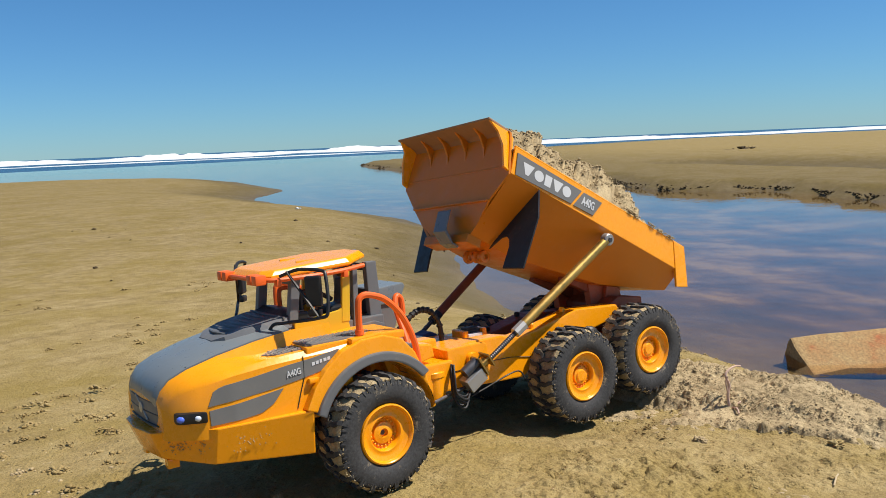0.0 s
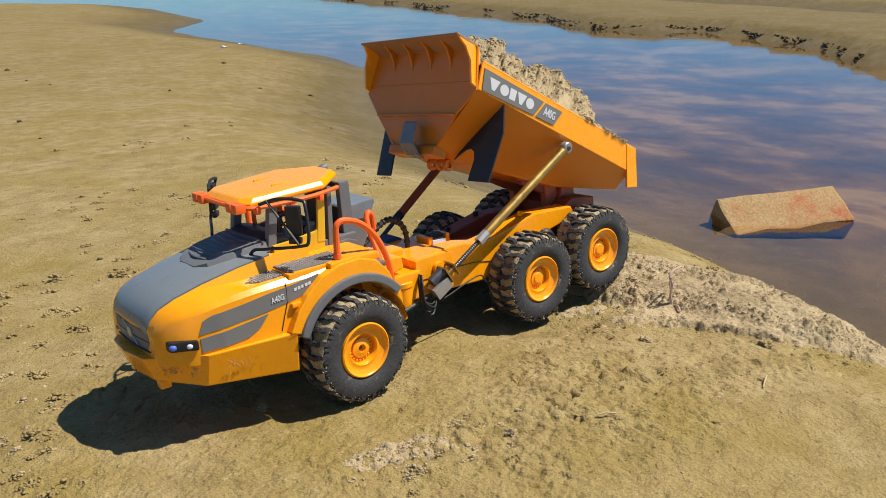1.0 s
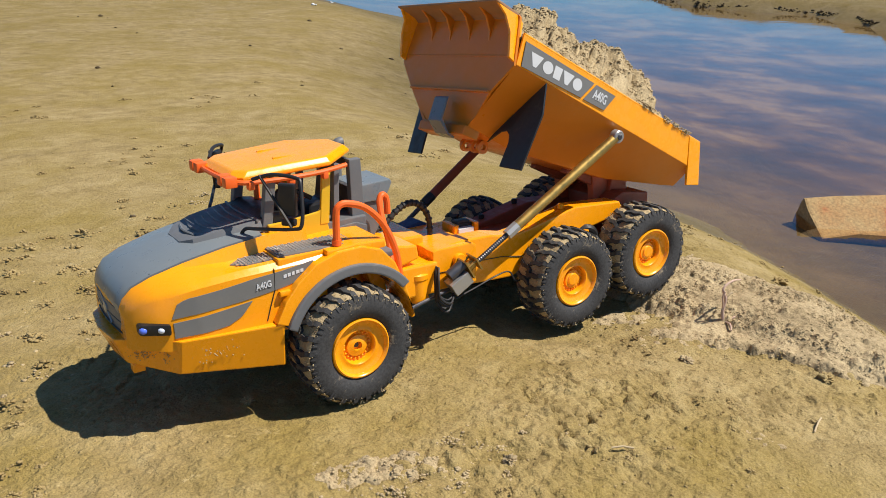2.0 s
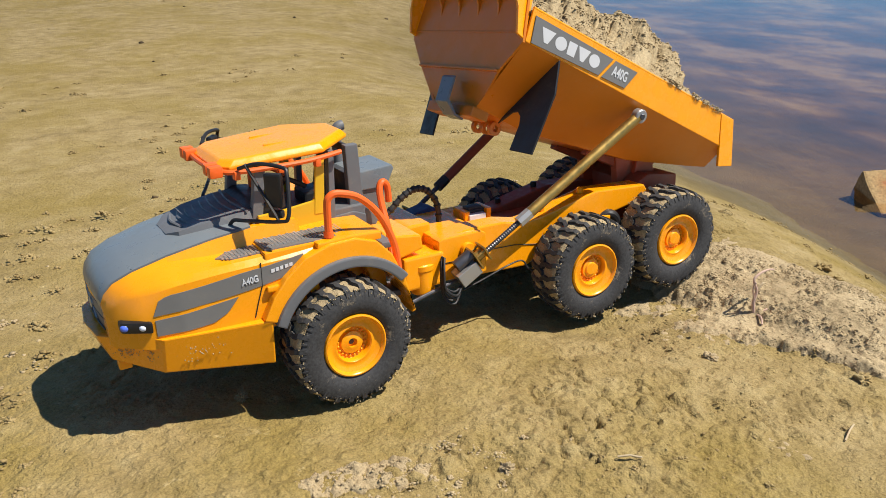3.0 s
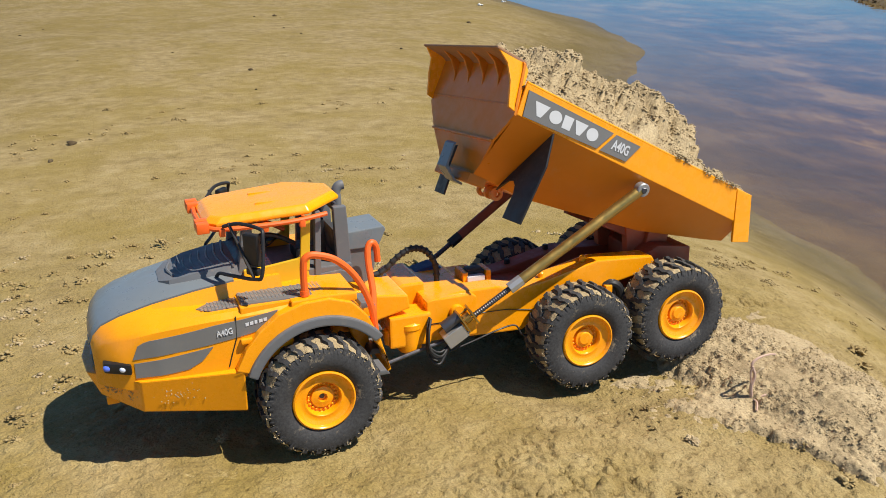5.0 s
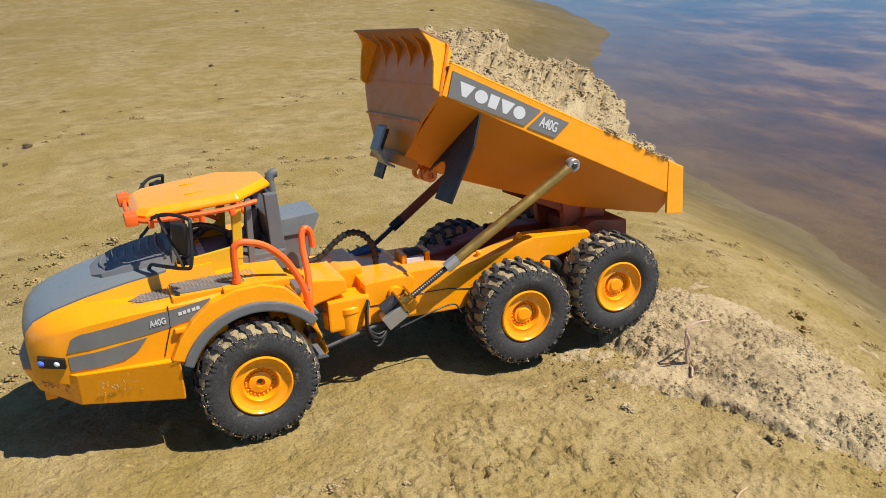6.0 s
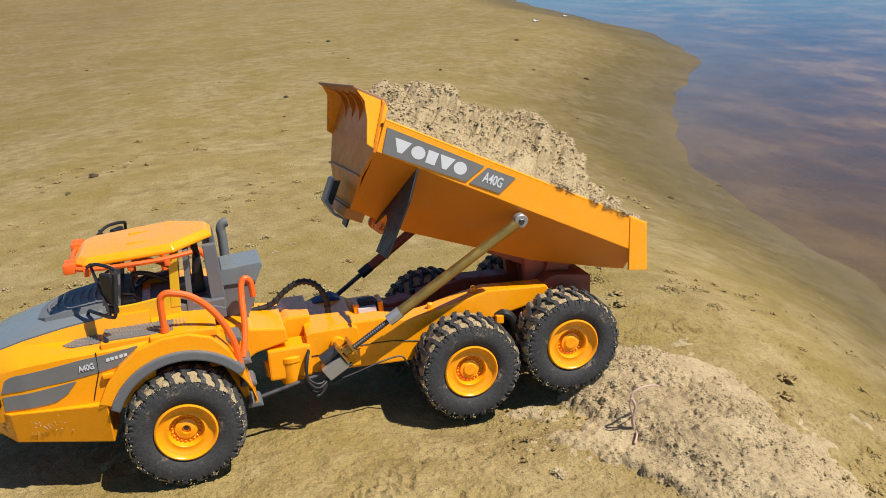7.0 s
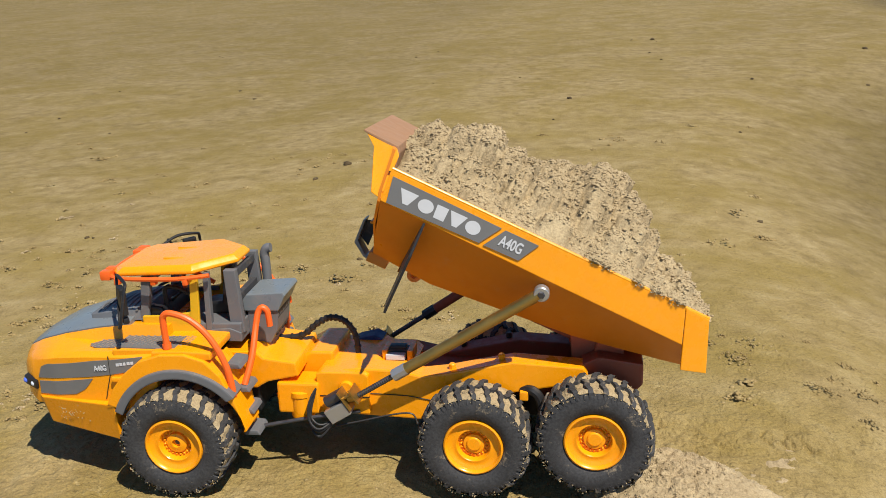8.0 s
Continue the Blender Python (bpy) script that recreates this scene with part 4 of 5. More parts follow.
fp("front_frame", prism([(0.020, 0.070), (0.020, 0.104), (0.052, 0.104), (0.058, 0.098), (0.086, 0.094), (0.088, 0.082), (0.060, 0.076), (0.050, 0.070)], -0.038, 0.030, 0.0016), YELLOW, "yellow rear frame of the tractor unit")
fp("engine_pan", box(-0.120, 0.050, -0.032, 0.032, 0.045, 0.075, 0.002), BLACK)
fp("front_axle", tube([(0, -0.070, 0.047), (0, 0.070, 0.047)], 0.007, 12), DARKSTEEL)

# joint between the two halves: drive rod, hydraulic rod, wires
fp("steering_rod", tube([(0.050, -0.052, 0.040), (0.100, -0.045, 0.047), (0.140, -0.040, 0.051)], 0.0017, 10), DARKSTEEL, "dark steel steering rod")
rp("joint_housing", prism([(-0.170, 0.055), (-0.170, 0.082), (-0.150, 0.094), (-0.130, 0.094), (-0.130, 0.050), (-0.150, 0.046)], -0.030, 0.030, 0.002), YELLOW)
tank = bmesh.new()
for x, y, r, h0, h1 in ((-0.1525, -0.0535, 0.0105, 0.044, 0.0700), (-0.170, -0.0535, 0.0050, 0.052, 0.0660)):
    t = lathe([(r * 0.9, h0), (r, h0 + 0.002), (r, h1 - 0.006), (r * 1.08, h1 - 0.005), (r * 1.08, h1 - 0.001), (r * 0.85, h1)], 20)
    t.transform(Matrix.Translation((x, y, 0)) @ pose(0, 0, 0, 90) @ Matrix.Diagonal((1, 1, -1, 1)) @ Matrix.Identity(4))
    join(tank, t)
rp("side_tank", tank, YELLOW, "small yellow side tank with round lid")
rp("tank_bracket", box(-0.172, -0.135, -0.062, -0.035, 0.050, 0.078, 0.002), YELLOW)

# rear chassis
side = [(-0.136, 0.050), (-0.137, 0.079), (-0.128, 0.0860), (-0.104, 0.0890), (-0.070, 0.0885), (-0.048, 0.0840), (-0.026, 0.0870), (0.000, 0.0930), (0.030, 0.0995), (0.088, 0.0965), (0.092, 0.090), (0.070, 0.080), (0.040, 0.074), (0.010, 0.068), (-0.030, 0.052), (-0.046, 0.044), (-0.100, 0.046)]
rp("chassis_beam", prism(side, -0.030, -0.052, 0.0014), YELLOW, "yellow side beam of the rear chassis")
# far beam: the bed's shade is painted in, the near beam stays plain yellow
rp("chassis_beam", prism([(x, h - 0.010 if h > 0.07 else h) for x, h in side], 0.022, 0.044, 0.0014), SHADED_RED_BROWN, "orange side beam of the rear chassis, shaded to red-brown")
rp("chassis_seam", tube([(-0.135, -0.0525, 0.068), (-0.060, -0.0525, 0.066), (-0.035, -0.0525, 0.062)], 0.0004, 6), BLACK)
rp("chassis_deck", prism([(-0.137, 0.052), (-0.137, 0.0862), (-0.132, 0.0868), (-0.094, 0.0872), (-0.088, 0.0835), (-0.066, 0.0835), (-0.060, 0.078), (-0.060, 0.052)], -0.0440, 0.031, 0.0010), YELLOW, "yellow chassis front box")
rp("chassis_floor", box(-0.080, 0.090, -0.031, 0.031, 0.060, 0.072, 0.001), SHADED_RED_BROWN, "chassis floor in shade-darkened red-brown")
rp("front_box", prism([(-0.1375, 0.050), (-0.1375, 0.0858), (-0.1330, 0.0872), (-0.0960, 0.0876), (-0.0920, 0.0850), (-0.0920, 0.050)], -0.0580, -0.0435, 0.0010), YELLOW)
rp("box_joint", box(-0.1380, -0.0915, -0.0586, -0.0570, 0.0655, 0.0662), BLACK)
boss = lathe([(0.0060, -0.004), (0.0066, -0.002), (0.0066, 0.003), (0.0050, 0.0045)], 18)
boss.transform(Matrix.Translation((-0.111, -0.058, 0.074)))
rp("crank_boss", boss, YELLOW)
rp("rear_crossmember", prism([(0.086, 0.062), (0.086, 0.096), (0.100, 0.103), (0.136, 0.098), (0.136, 0.080), (0.120, 0.062)], -0.044, 0.046, 0.0016), SHADED_RED_BROWN, "dark red rear crossmember")
for x in (0.020, -0.022):
    for s in (-1, 1):
        nub = lathe([(0.0030, 0.0), (0.0030, 0.004), (0.0020, 0.005)], 8)
        nub.transform(Matrix.Translation((x, -0.041 if s < 0 else 0.033, (0.0875 if x < 0 else 0.0975) - (0 if s < 0 else 0.010))) @ pose(0, 0, 0, 90))
        rp("chassis_bolt", nub, YELLOW if s < 0 else BLACK)
rp("bogie_link", tube(smooth_path([(0.038, -0.050, 0.074), (0.046, -0.054, 0.076), (0.053, -0.055, 0.068), (0.056, -0.055, 0.045)], 4), 0.0042, 10), BLACK, "black bogie spring link")
rp("bogie_bracket", box(0.036, 0.043, -0.058, -0.050, 0.068, 0.076, 0.001), YELLOW)
for x, dz in ((0.0, 0.0), (0.096, 0.010)):
    rp("rear_axle", tube([(x, -0.066, 0.046 + dz), (x, 0.066, 0.046 + dz)], 0.007, 12), DARKSTEEL)
rp("belly_plate", box(-0.120, 0.060, -0.028, 0.028, 0.040, 0.060, 0.002), BLACK)
for s in (-1, 1):
    rp("tip_hinge", prism([(0.094, 0.090), (0.100, 0.116), (0.108, 0.122), (0.118, 0.116), (0.122, 0.096)], s * 0.018, s * 0.028, 0.0015), HINGE, "red-brown tipping hinge lug")

# wires, hose and switch on the chassis
hose = smooth_path([(-0.190, -0.012, 0.0990), (-0.164, -0.012, 0.1020), (-0.148, -0.012, 0.1140), (-0.135, -0.012, 0.1200), (-0.122, -0.012, 0.1165), (-0.113, -0.012, 0.1020), (-0.112, -0.012, 0.076)], 6)
hose_ob = rp("hose", tube(hose, 0.0025, 10), WIRE, "black ribbed rubber hose arched over the joint")
for k in range(2, len(hose) - 1, 2):
    d = (hose[k + 1] - hose[k - 1]).normalized()
    rp("hose_tie", tube([hose[k] - d * 0.0008, hose[k] + d * 0.0008], 0.0033, 10), BLACK, parent=hose_ob)
switch = rp("switch", box(-0.0850, -0.0660, -0.014, -0.002, 0.0820, 0.0920, 0.001), BLACK, "black rocker switch on a white plug")
rp("switch_rocker", box(-0.0830, -0.0680, -0.013, -0.004, 0.0910, 0.0945, 0.0012), BLACK, parent=switch)
rp("plug", box(-0.0850, -0.0680, -0.020, -0.013, 0.0840, 0.0890, 0.0006), WHITE, parent=switch)
for x in (-0.086, -0.0635):
    rp("switch_post", box(x - 0.0025, x + 0.0025, -0.018, 0.004, 0.082, 0.0925, 0.001), YELLOW, parent=switch)
rp("blue_flap", prism([(-0.134, 0.082), (-0.120, 0.088), (-0.104, 0.092), (-0.096, 0.088), (-0.100, 0.084), (-0.118, 0.082)], 0.018, 0.036, 0.0012), BLUE, "dark blue plastic scrap")
for dy, sag in ((-0.006, 0.0), (-0.008, 0.005), (-0.004, 0.008), (-0.010, 0.002), (-0.007, 0.010)):
    w = smooth_path([(-0.137, -0.056 + dy, 0.074), (-0.141, -0.062 + dy, 0.066 - sag), (-0.141, -0.064 + dy, 0.052 - sag), (-0.132, -0.066 + dy, 0.045 - sag), (-0.120, -0.066, 0.049), (-0.112, -0.067, 0.060)], 5)
    rp("wire", tube(w, 0.0010, 6), WIRE)
rp("wire", tube(smooth_path([(-0.120, -0.066, 0.042), (-0.100, -0.064, 0.046), (-0.070, -0.060, 0.052), (-0.055, -0.058, 0.052), (-0.050, -0.060, 0.044), (-0.044, -0.060, 0.042), (-0.043, -0.060, 0.047)], 5), 0.0008, 6), WIRE)

# lifting rams with small geared motors
for s in (-1, 1):
    pin = BED @ Vector((0.143, s * 0.0825, -0.0396))
    foot = REAR @ Vector((-0.117, s * 0.066, 0.060))
    way = (pin - foot).normalized()
    at = lambda k: foot + way * k
    # the far tube takes the shade-darkened red-brown of the far beam
    ram = part("lift_ram", tube([at(0.066), pin], 0.0047, 16), BRASS if s < 0 else SHADED_RED_BROWN, truck, "brass tube of a lifting ram" if s < 0 else "dark red-brown tube of a lifting ram")
    part("ram_rod", tube([at(0.022 + 0.0011 * k) for k in range(43)], [0.0026 if k % 2 else 0.0022 for k in range(43)], 10), DARKSTEEL, ram, "dark threaded rod")
    part("ram_collar", tube([at(0.060), at(0.073)], 0.0053, 8), STEEL if s < 0 else BLACK, ram)
    eye = lathe([(0.0054, -0.004), (0.0062, -0.003), (0.0062, 0.003), (0.0054, 0.004)], 24)
    part("ram_eye", eye, STEEL, ram, "steel pivot eye", Matrix.Translation(pin))
    part("ram_bolt", lathe([(0.0001, -0.0052), (0.0024, -0.0052), (0.0030, -0.0046), (0.0030, 0.0052), (0.0001, 0.0052)], 6), DARKSTEEL, ram, "", Matrix.Translation(pin))
    frame_m = Matrix.Translation(foot) @ way.to_track_quat("X", "Z").to_matrix().to_4x4()
    gear = box(-0.011, 0.009, -0.0070, 0.0070, -0.0092, 0.0036, 0.0006)
    motor = part("gear_motor", gear, STEEL, ram, "small steel geared motor", frame_m)
    part("motor_plate", join(box(0.0105, 0.0120, -0.008, 0.008, -0.006, 0.013), box(0.0205, 0.0220, -0.008, 0.008, -0.004, 0.009)), BRASS, ram, "brass gear plates", frame_m, smooth=False)
    part("motor_spacer", join(tube([(0.012, -0.006, 0.006), (0.0205, -0.006, 0.006)], 0.0012, 6), tube([(0.012, 0.006, 0.006), (0.0205, 0.006, 0.006)], 0.0012, 6)), BRASS, ram, "", frame_m)
    part("motor_can", tube([(-0.006, 0, 0.0085), (0.0105, 0, 0.0085)], 0.0052, 14), DARKSTEEL, ram, "dark motor can", frame_m)
    part("motor_gear", tube([(0.013, 0, 0.002), (0.019, 0, 0.002)], 0.0045, 14), BRASS, ram, "", frame_m)


# wheels
def tyre_mesh():
    R, W = 0.0468, 0.0190
    prof = [(0.0246, -W + 0.0035), (0.0270, -W + 0.0012), (0.0330, -W), (0.0385, -W + 0.0003), (0.0420, -W + 0.0015), (0.0438, -W + 0.0050), (0.0443, 0.0), (0.0438, W - 0.0050), (0.0420, W - 0.0015), (0.0385, W - 0.0003), (0.0330, W), (0.0270, W - 0.0012), (0.0246, W - 0.0035)]
    return lathe(prof, 64, caps=False)


def lug_mesh():
    """Tread lugs: two rows of slanted wavy bars that wrap over the shoulders."""
    b = bmesh.new()
    n = 24
    for row in (-1, 1):
        for k in range(n):
            a0 = 2 * math.pi * (k + (0.5 if row > 0 else 0)) / n
            path = [(0.0405, 0.0186, 0.000), (0.0440, 0.0178, 0.004), (0.0466, 0.0145, 0.020), (0.0470, 0.0095, 0.075), (0.0472, 0.0045, 0.065), (0.0471, -0.0015, 0.135)]
            secs = []
            for r, y, sweep in path:
                half = 0.0024 / r
                ring = []
                for da, dr in ((-half, -0.0045), (-half * 0.8, 0), (half * 0.8, 0), (half, -0.0045)):
                    a = a0 + sweep * 1.0 + da
                    ring.append(((r + dr) * math.cos(a), row * y, (r + dr) * math.sin(a)))
                secs.append(ring)
            loft(secs, b)
    return b


def groove_mesh():
    """Sand packed between the lugs."""
    b = bmesh.new()
    n, ys = 180, [-0.0172, -0.0150, -0.0110, -0.0070, -0.0030, 0.0010, 0.0050, 0.0090, 0.0130, 0.0172]
    rows = []
    for k in range(n):
        a = 2 * math.pi * k / n
        row = []
        for y in ys:
            h = noise.noise(Vector((math.cos(a) * 5, y * 160, math.sin(a) * 5))) + 0.5 * noise.noise(Vector((math.cos(a) * 22, y * 500, math.sin(a) * 22)))
            r = (0.0446 if abs(y) < 0.016 else 0.0432) + 0.0013 * h
            row.append(b.verts.new((r * math.cos(a), y, r * math.sin(a))))
        rows.append(row)
    for k in range(n):
        r, t = rows[k], rows[(k + 1) % n]
        for j in range(len(ys) - 1):
            b.faces.new((r[j], t[j], t[j + 1], r[j + 1]))
    return b


def rib_mesh():
    b = bmesh.new()
    for row in (-1, 1):
        for k in range(48):
            a = 2 * math.pi * k / 48
            h = 0.0006 / 0.04
            secs = [[(r * math.cos(a + d), row * (y + e), r * math.sin(a + d)) for d, e in ((-h, -0.001), (-h, 0.0), (h, 0.0), (h, -0.001))] for r, y in ((0.0390, 0.0190), (0.0415, 0.0184), (0.0432, 0.0172))]
            loft(secs, b)
    return b


def crumb_mesh(count, seed):
    """Damp sand pressed between the lugs and along the shoulder."""
    rg = random.Random(seed)
    b = bmesh.new()
    for _ in range(count):
        a, y = rg.uniform(0, 2 * math.pi), rg.uniform(-0.0175, 0.0175)
        r = 0.0440 + rg.uniform(-0.0005, 0.0012) if abs(y) < 0.015 else 0.0425 + rg.uniform(0, 0.002)
        if rg.random() < 0.35:
            y, r = math.copysign(rg.uniform(0.0165, 0.0188), y), rg.uniform(0.0405, 0.0455)
        size = rg.uniform(0.0003, 0.0008)
        m = Matrix.Translation((r * math.cos(a), y, r * math.sin(a))) @ Euler((rg.random() * 6, rg.random() * 6, rg.random() * 6)).to_matrix().to_4x4() @ Matrix.Diagonal((size, size * rg.uniform(0.6, 1), size * rg.uniform(0.5, 0.9), 1))
        bmesh.ops.create_icosphere(b, subdivisions=1, radius=1, matrix=m)
    return b


def rim_mesh():
    prof = [(0.0246, -0.0150), (0.0241, -0.0172), (0.0230, -0.0178), (0.0221, -0.0172), (0.0213, -0.0150), (0.0187, -0.0138), (0.0165, -0.0132), (0.0150, -0.0138), (0.0140, -0.0138), (0.0132, -0.0128), (0.0128, -0.0085), (0.0100, -0.0080), (0.0001, -0.0080)]
    return lathe(prof, 56, caps=False)


def bolts_mesh():
    b = bmesh.new()
    for k in range(20):
        a = 2 * math.pi * k / 20
        ball((0.0108 * math.cos(a), -0.0088, 0.0108 * math.sin(a)), 0.0011, b, 1)
    return b


def cap_mesh(front):
    if front:
        return lathe([(0.0090, -0.0080), (0.0086, -0.0100), (0.0060, -0.0105), (0.0040, -0.0112), (0.0036, -0.0112), (0.0036, -0.0070), (0.0001, -0.0070)], 28, caps=False)
    return lathe([(0.0090, -0.0080), (0.0086, -0.0105), (0.0062, -0.0108), (0.0056, -0.0117), (0.0050, -0.0120), (0.0001, -0.0120)], 28, caps=False)


def back_mesh():
    return lathe([(0.0245, -0.0150), (0.0245, 0.0150), (0.0230, 0.0160), (0.0120, 0.0100), (0.0001, 0.0100)], 32, caps=False)


def mesh_of(name, bm, mat, angle=35):
    bmesh.ops.recalc_face_normals(bm, faces=bm.faces)
    me = bpy.data.meshes.new(name)
    bm.to_mesh(me)
    bm.free()
    me.materials.append(mat)
    me.shade_smooth()
    me.set_sharp_from_angle(angle=radians(angle))
    return me


WHEEL_MESHES = {
    "tyre": mesh_of("tyre", tyre_mesh(), RUBBER), "tread": mesh_of("tread", lug_mesh(), TREAD, 30), "sidewall_rib": mesh_of("sidewall_rib", rib_mesh(), RUBBER),
    "sand_crust": mesh_of("sand_crust", crumb_mesh(900, 5), DRY_CRUMB, 80), "groove_sand": mesh_of("groove_sand", groove_mesh(), DRY_SAND, 80), "rim": mesh_of("rim", rim_mesh(), YELLOW, 40), "wheel_bolts": mesh_of("wheel_bolts", bolts_mesh(), YELLOW, 60),
    "rim_back": mesh_of("rim_back", back_mesh(), YELLOW, 40), "cap_front": mesh_of("hub_cap", cap_mesh(True), YELLOW, 40), "cap_rear": mesh_of("hub_cap", cap_mesh(False), YELLOW, 18)}
nut = lathe([(0.0022, -0.0085), (0.0022, -0.0065), (0.0001, -0.0065)], 6)
WHEEL_MESHES["nut"] = mesh_of("axle_nut", nut, DARKSTEEL)


def wheel(place, s, front, spin, lean, yaw=0.0):
    """s: -1 faces the ladder side, +1 the other."""
    w = new("wheel", WHEEL_MESHES["tyre"])
    tagged(w, "black sandy rubber tyre on a yellow rim")
    base = Matrix.Translation(place) @ pose(0, 0, 0, lean, 0, yaw + (0 if s < 0 else 180)) @ pose(0, 0, 0, 0, spin, 0)
    w.parent = truck
    w.matrix_parent_inverse = truck.matrix_basis.inverted()
    w.matrix_basis = base
    names = ["tread", "sidewall_rib", "groove_sand", "sand_crust", "rim", "wheel_bolts", "rim_back", "cap_front" if front else "cap_rear"] + (["nut"] if front else [])
    for n in names:
        o = new(WHEEL_MESHES[n].name, WHEEL_MESHES[n])
        o.parent = w
        if n in ("sidewall_rib", "wheel_bolts"):
            tagged(o, kind="stuff")
        if n == "sand_crust":
            tagged(o, "pale sand stuck in the tread", kind="stuff")
    return w


wheel((0.316, 0.5695, 0.0875), -1, True, 10, -2.5, 2)
wheel((0.316, 0.724, 0.0825), 1, True, 50, -2.5, 2)
wheel((0.5590, 0.600, 0.0808), -1, False, 33, -3)
wheel((0.6555, 0.600, 0.0905), -1, False, 71, -3)
wheel((0.5590, 0.742, 0.0718), 1, False, 20, -3)
wheel((0.6555, 0.742, 0.0810), 1, False, 5, -3)

# tipped bed
HW = 0.0815
T = 0.0022
for s in (-1, 1):
    upper = [(0.0010, -0.026), (-0.0005, 0.0), (0.2470, -0.004), (0.2580, -0.0315), (0.1370, -0.0290)]
    plate = bp("bed_side", prism(upper, s * (HW - T), s * HW, 0.0007), YELLOW, "glossy yellow-orange upper side of the tipped bed")
    tail = [(0.2470, -0.0035), (0.2670, -0.0045), (0.2850, -0.0440), (0.2660, -0.0500)]
    bp("bed_tail", prism(tail, s * (HW - T), s * (HW + 0.0006), 0.0007), YELLOW, parent=plate)
    bp("bed_rim", tube([(0.000, s * (HW - 0.0012), 0.0005), (0.2670, s * (HW - 0.0012), -0.0040)], 0.0014, 8), YELLOW, parent=plate)
    # lower flank slopes in under the side; its shade is put into the colour
    lo = bmesh.new()
    ins, out = [], []
    for u, v0, v1, w1 in ((0.0010, -0.0262, -0.0800, 0.034), (0.0550, -0.0270, -0.0840, 0.035), (0.1000, -0.0282, -0.0800, 0.036), (0.1800, -0.0298, -0.0720, 0.042), (0.2480, -0.0312, -0.0560, 0.056), (0.2660, -0.0316, -0.0510, 0.060)):
        out.append((lo.verts.new((u, s * (HW - 0.0004), v0)), lo.verts.new((u + 0.008, s * w1, v1))))
        ins.append((lo.verts.new((u, s * (HW - T), v0 + 0.001)), lo.verts.new((u + 0.008, s * (w1 - T), v1 + 0.002))))
    for a, b2, c, d in zip(out, out[1:], ins, ins[1:]):
        lo.faces.new((a[0], a[1], b2[1], b2[0]))
        lo.faces.new((c[0], d[0], d[1], c[1]))
        lo.faces.new((a[0], b2[0], d[0], c[0]))
        lo.faces.new((a[1], c[1], d[1], b2[1]))
    for a, c in ((out[0], ins[0]), (out[-1], ins[-1])):
        lo.faces.new((a[0], c[0], c[1], a[1]))
    bp("bed_flank", lo, SHADED_BED, "yellow-orange sloping lower flank of the bed, darkened for shade", angle=25)
# belly
belly = bmesh.new()
rows = []
for u, v1, w1 in ((0.0010, -0.0800, 0.034), (0.0550, -0.0840, 0.035), (0.1000, -0.0800, 0.036), (0.1800, -0.0720, 0.042), (0.2480, -0.0560, 0.056), (0.2660, -0.0510, 0.060)):
    rows.append([belly.verts.new((u + 0.008, y, v1 + dv)) for y, dv in ((-w1, 0), (w1, 0), (w1, 0.002), (-w1, 0.002))])
for a, b2 in zip(rows, rows[1:]):
    for k in range(4):
        belly.faces.new((a[k], a[(k + 1) % 4], b2[(k + 1) % 4], b2[k]))
belly.faces.new(rows[0][::-1])
belly.faces.new(rows[-1])
bp("bed_belly", belly, SHADED_BED, angle=25)
# front wall with a fold, ribs and overhanging spill guard
def wall(levels, t=0.0022):
    b = bmesh.new()
    fr = [[b.verts.new((u, y * w, v)) for y in (-1, 1)] for u, v, w in levels]
    bk = [[b.verts.new((u + t, y * w, v)) for y in (-1, 1)] for u, v, w in levels]
    for a, c in zip(fr, fr[1:]):
        b.faces.new((a[0], a[1], c[1], c[0]))
    for a, c in zip(bk, bk[1:]):
        b.faces.new((a[0], c[0], c[1], a[1]))
    for k in (0, 1):
        for (a, c), (d, e) in zip(zip(fr, fr[1:]), zip(bk, bk[1:])):
            b.faces.new((a[k], c[k], e[k], d[k]))
    b.faces.new((fr[0][0], bk[0][0], bk[0][1], fr[0][1]))
    b.faces.new((fr[-1][0], fr[-1][1], bk[-1][1], bk[-1][0]))
    return b


# wall, folds and ribs have their shade put into the colour
front_wall = bp("bed_front_wall", wall([(0.0110, -0.0810, 0.0335), (0.0010, -0.0500, 0.0590), (-0.0010, -0.0270, HW - 0.0005), (-0.0030, -0.0180, HW - 0.0005), (-0.0060, 0.0135, HW - 0.006), (-0.0065, 0.0150, HW - 0.008)]), SHADED_BED, "yellow-orange folded front wall of the bed, darkened for shade", angle=20)
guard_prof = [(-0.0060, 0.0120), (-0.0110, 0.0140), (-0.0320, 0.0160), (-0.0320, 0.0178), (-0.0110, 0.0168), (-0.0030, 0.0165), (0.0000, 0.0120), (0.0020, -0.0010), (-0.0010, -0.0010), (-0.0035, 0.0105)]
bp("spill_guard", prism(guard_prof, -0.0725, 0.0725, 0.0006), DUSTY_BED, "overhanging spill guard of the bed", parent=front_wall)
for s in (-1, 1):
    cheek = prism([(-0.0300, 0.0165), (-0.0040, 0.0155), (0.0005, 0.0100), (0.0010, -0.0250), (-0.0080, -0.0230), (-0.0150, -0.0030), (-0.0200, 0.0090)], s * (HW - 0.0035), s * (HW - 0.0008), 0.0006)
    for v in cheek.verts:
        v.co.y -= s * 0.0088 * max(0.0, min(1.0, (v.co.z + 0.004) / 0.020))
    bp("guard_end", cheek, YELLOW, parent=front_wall)
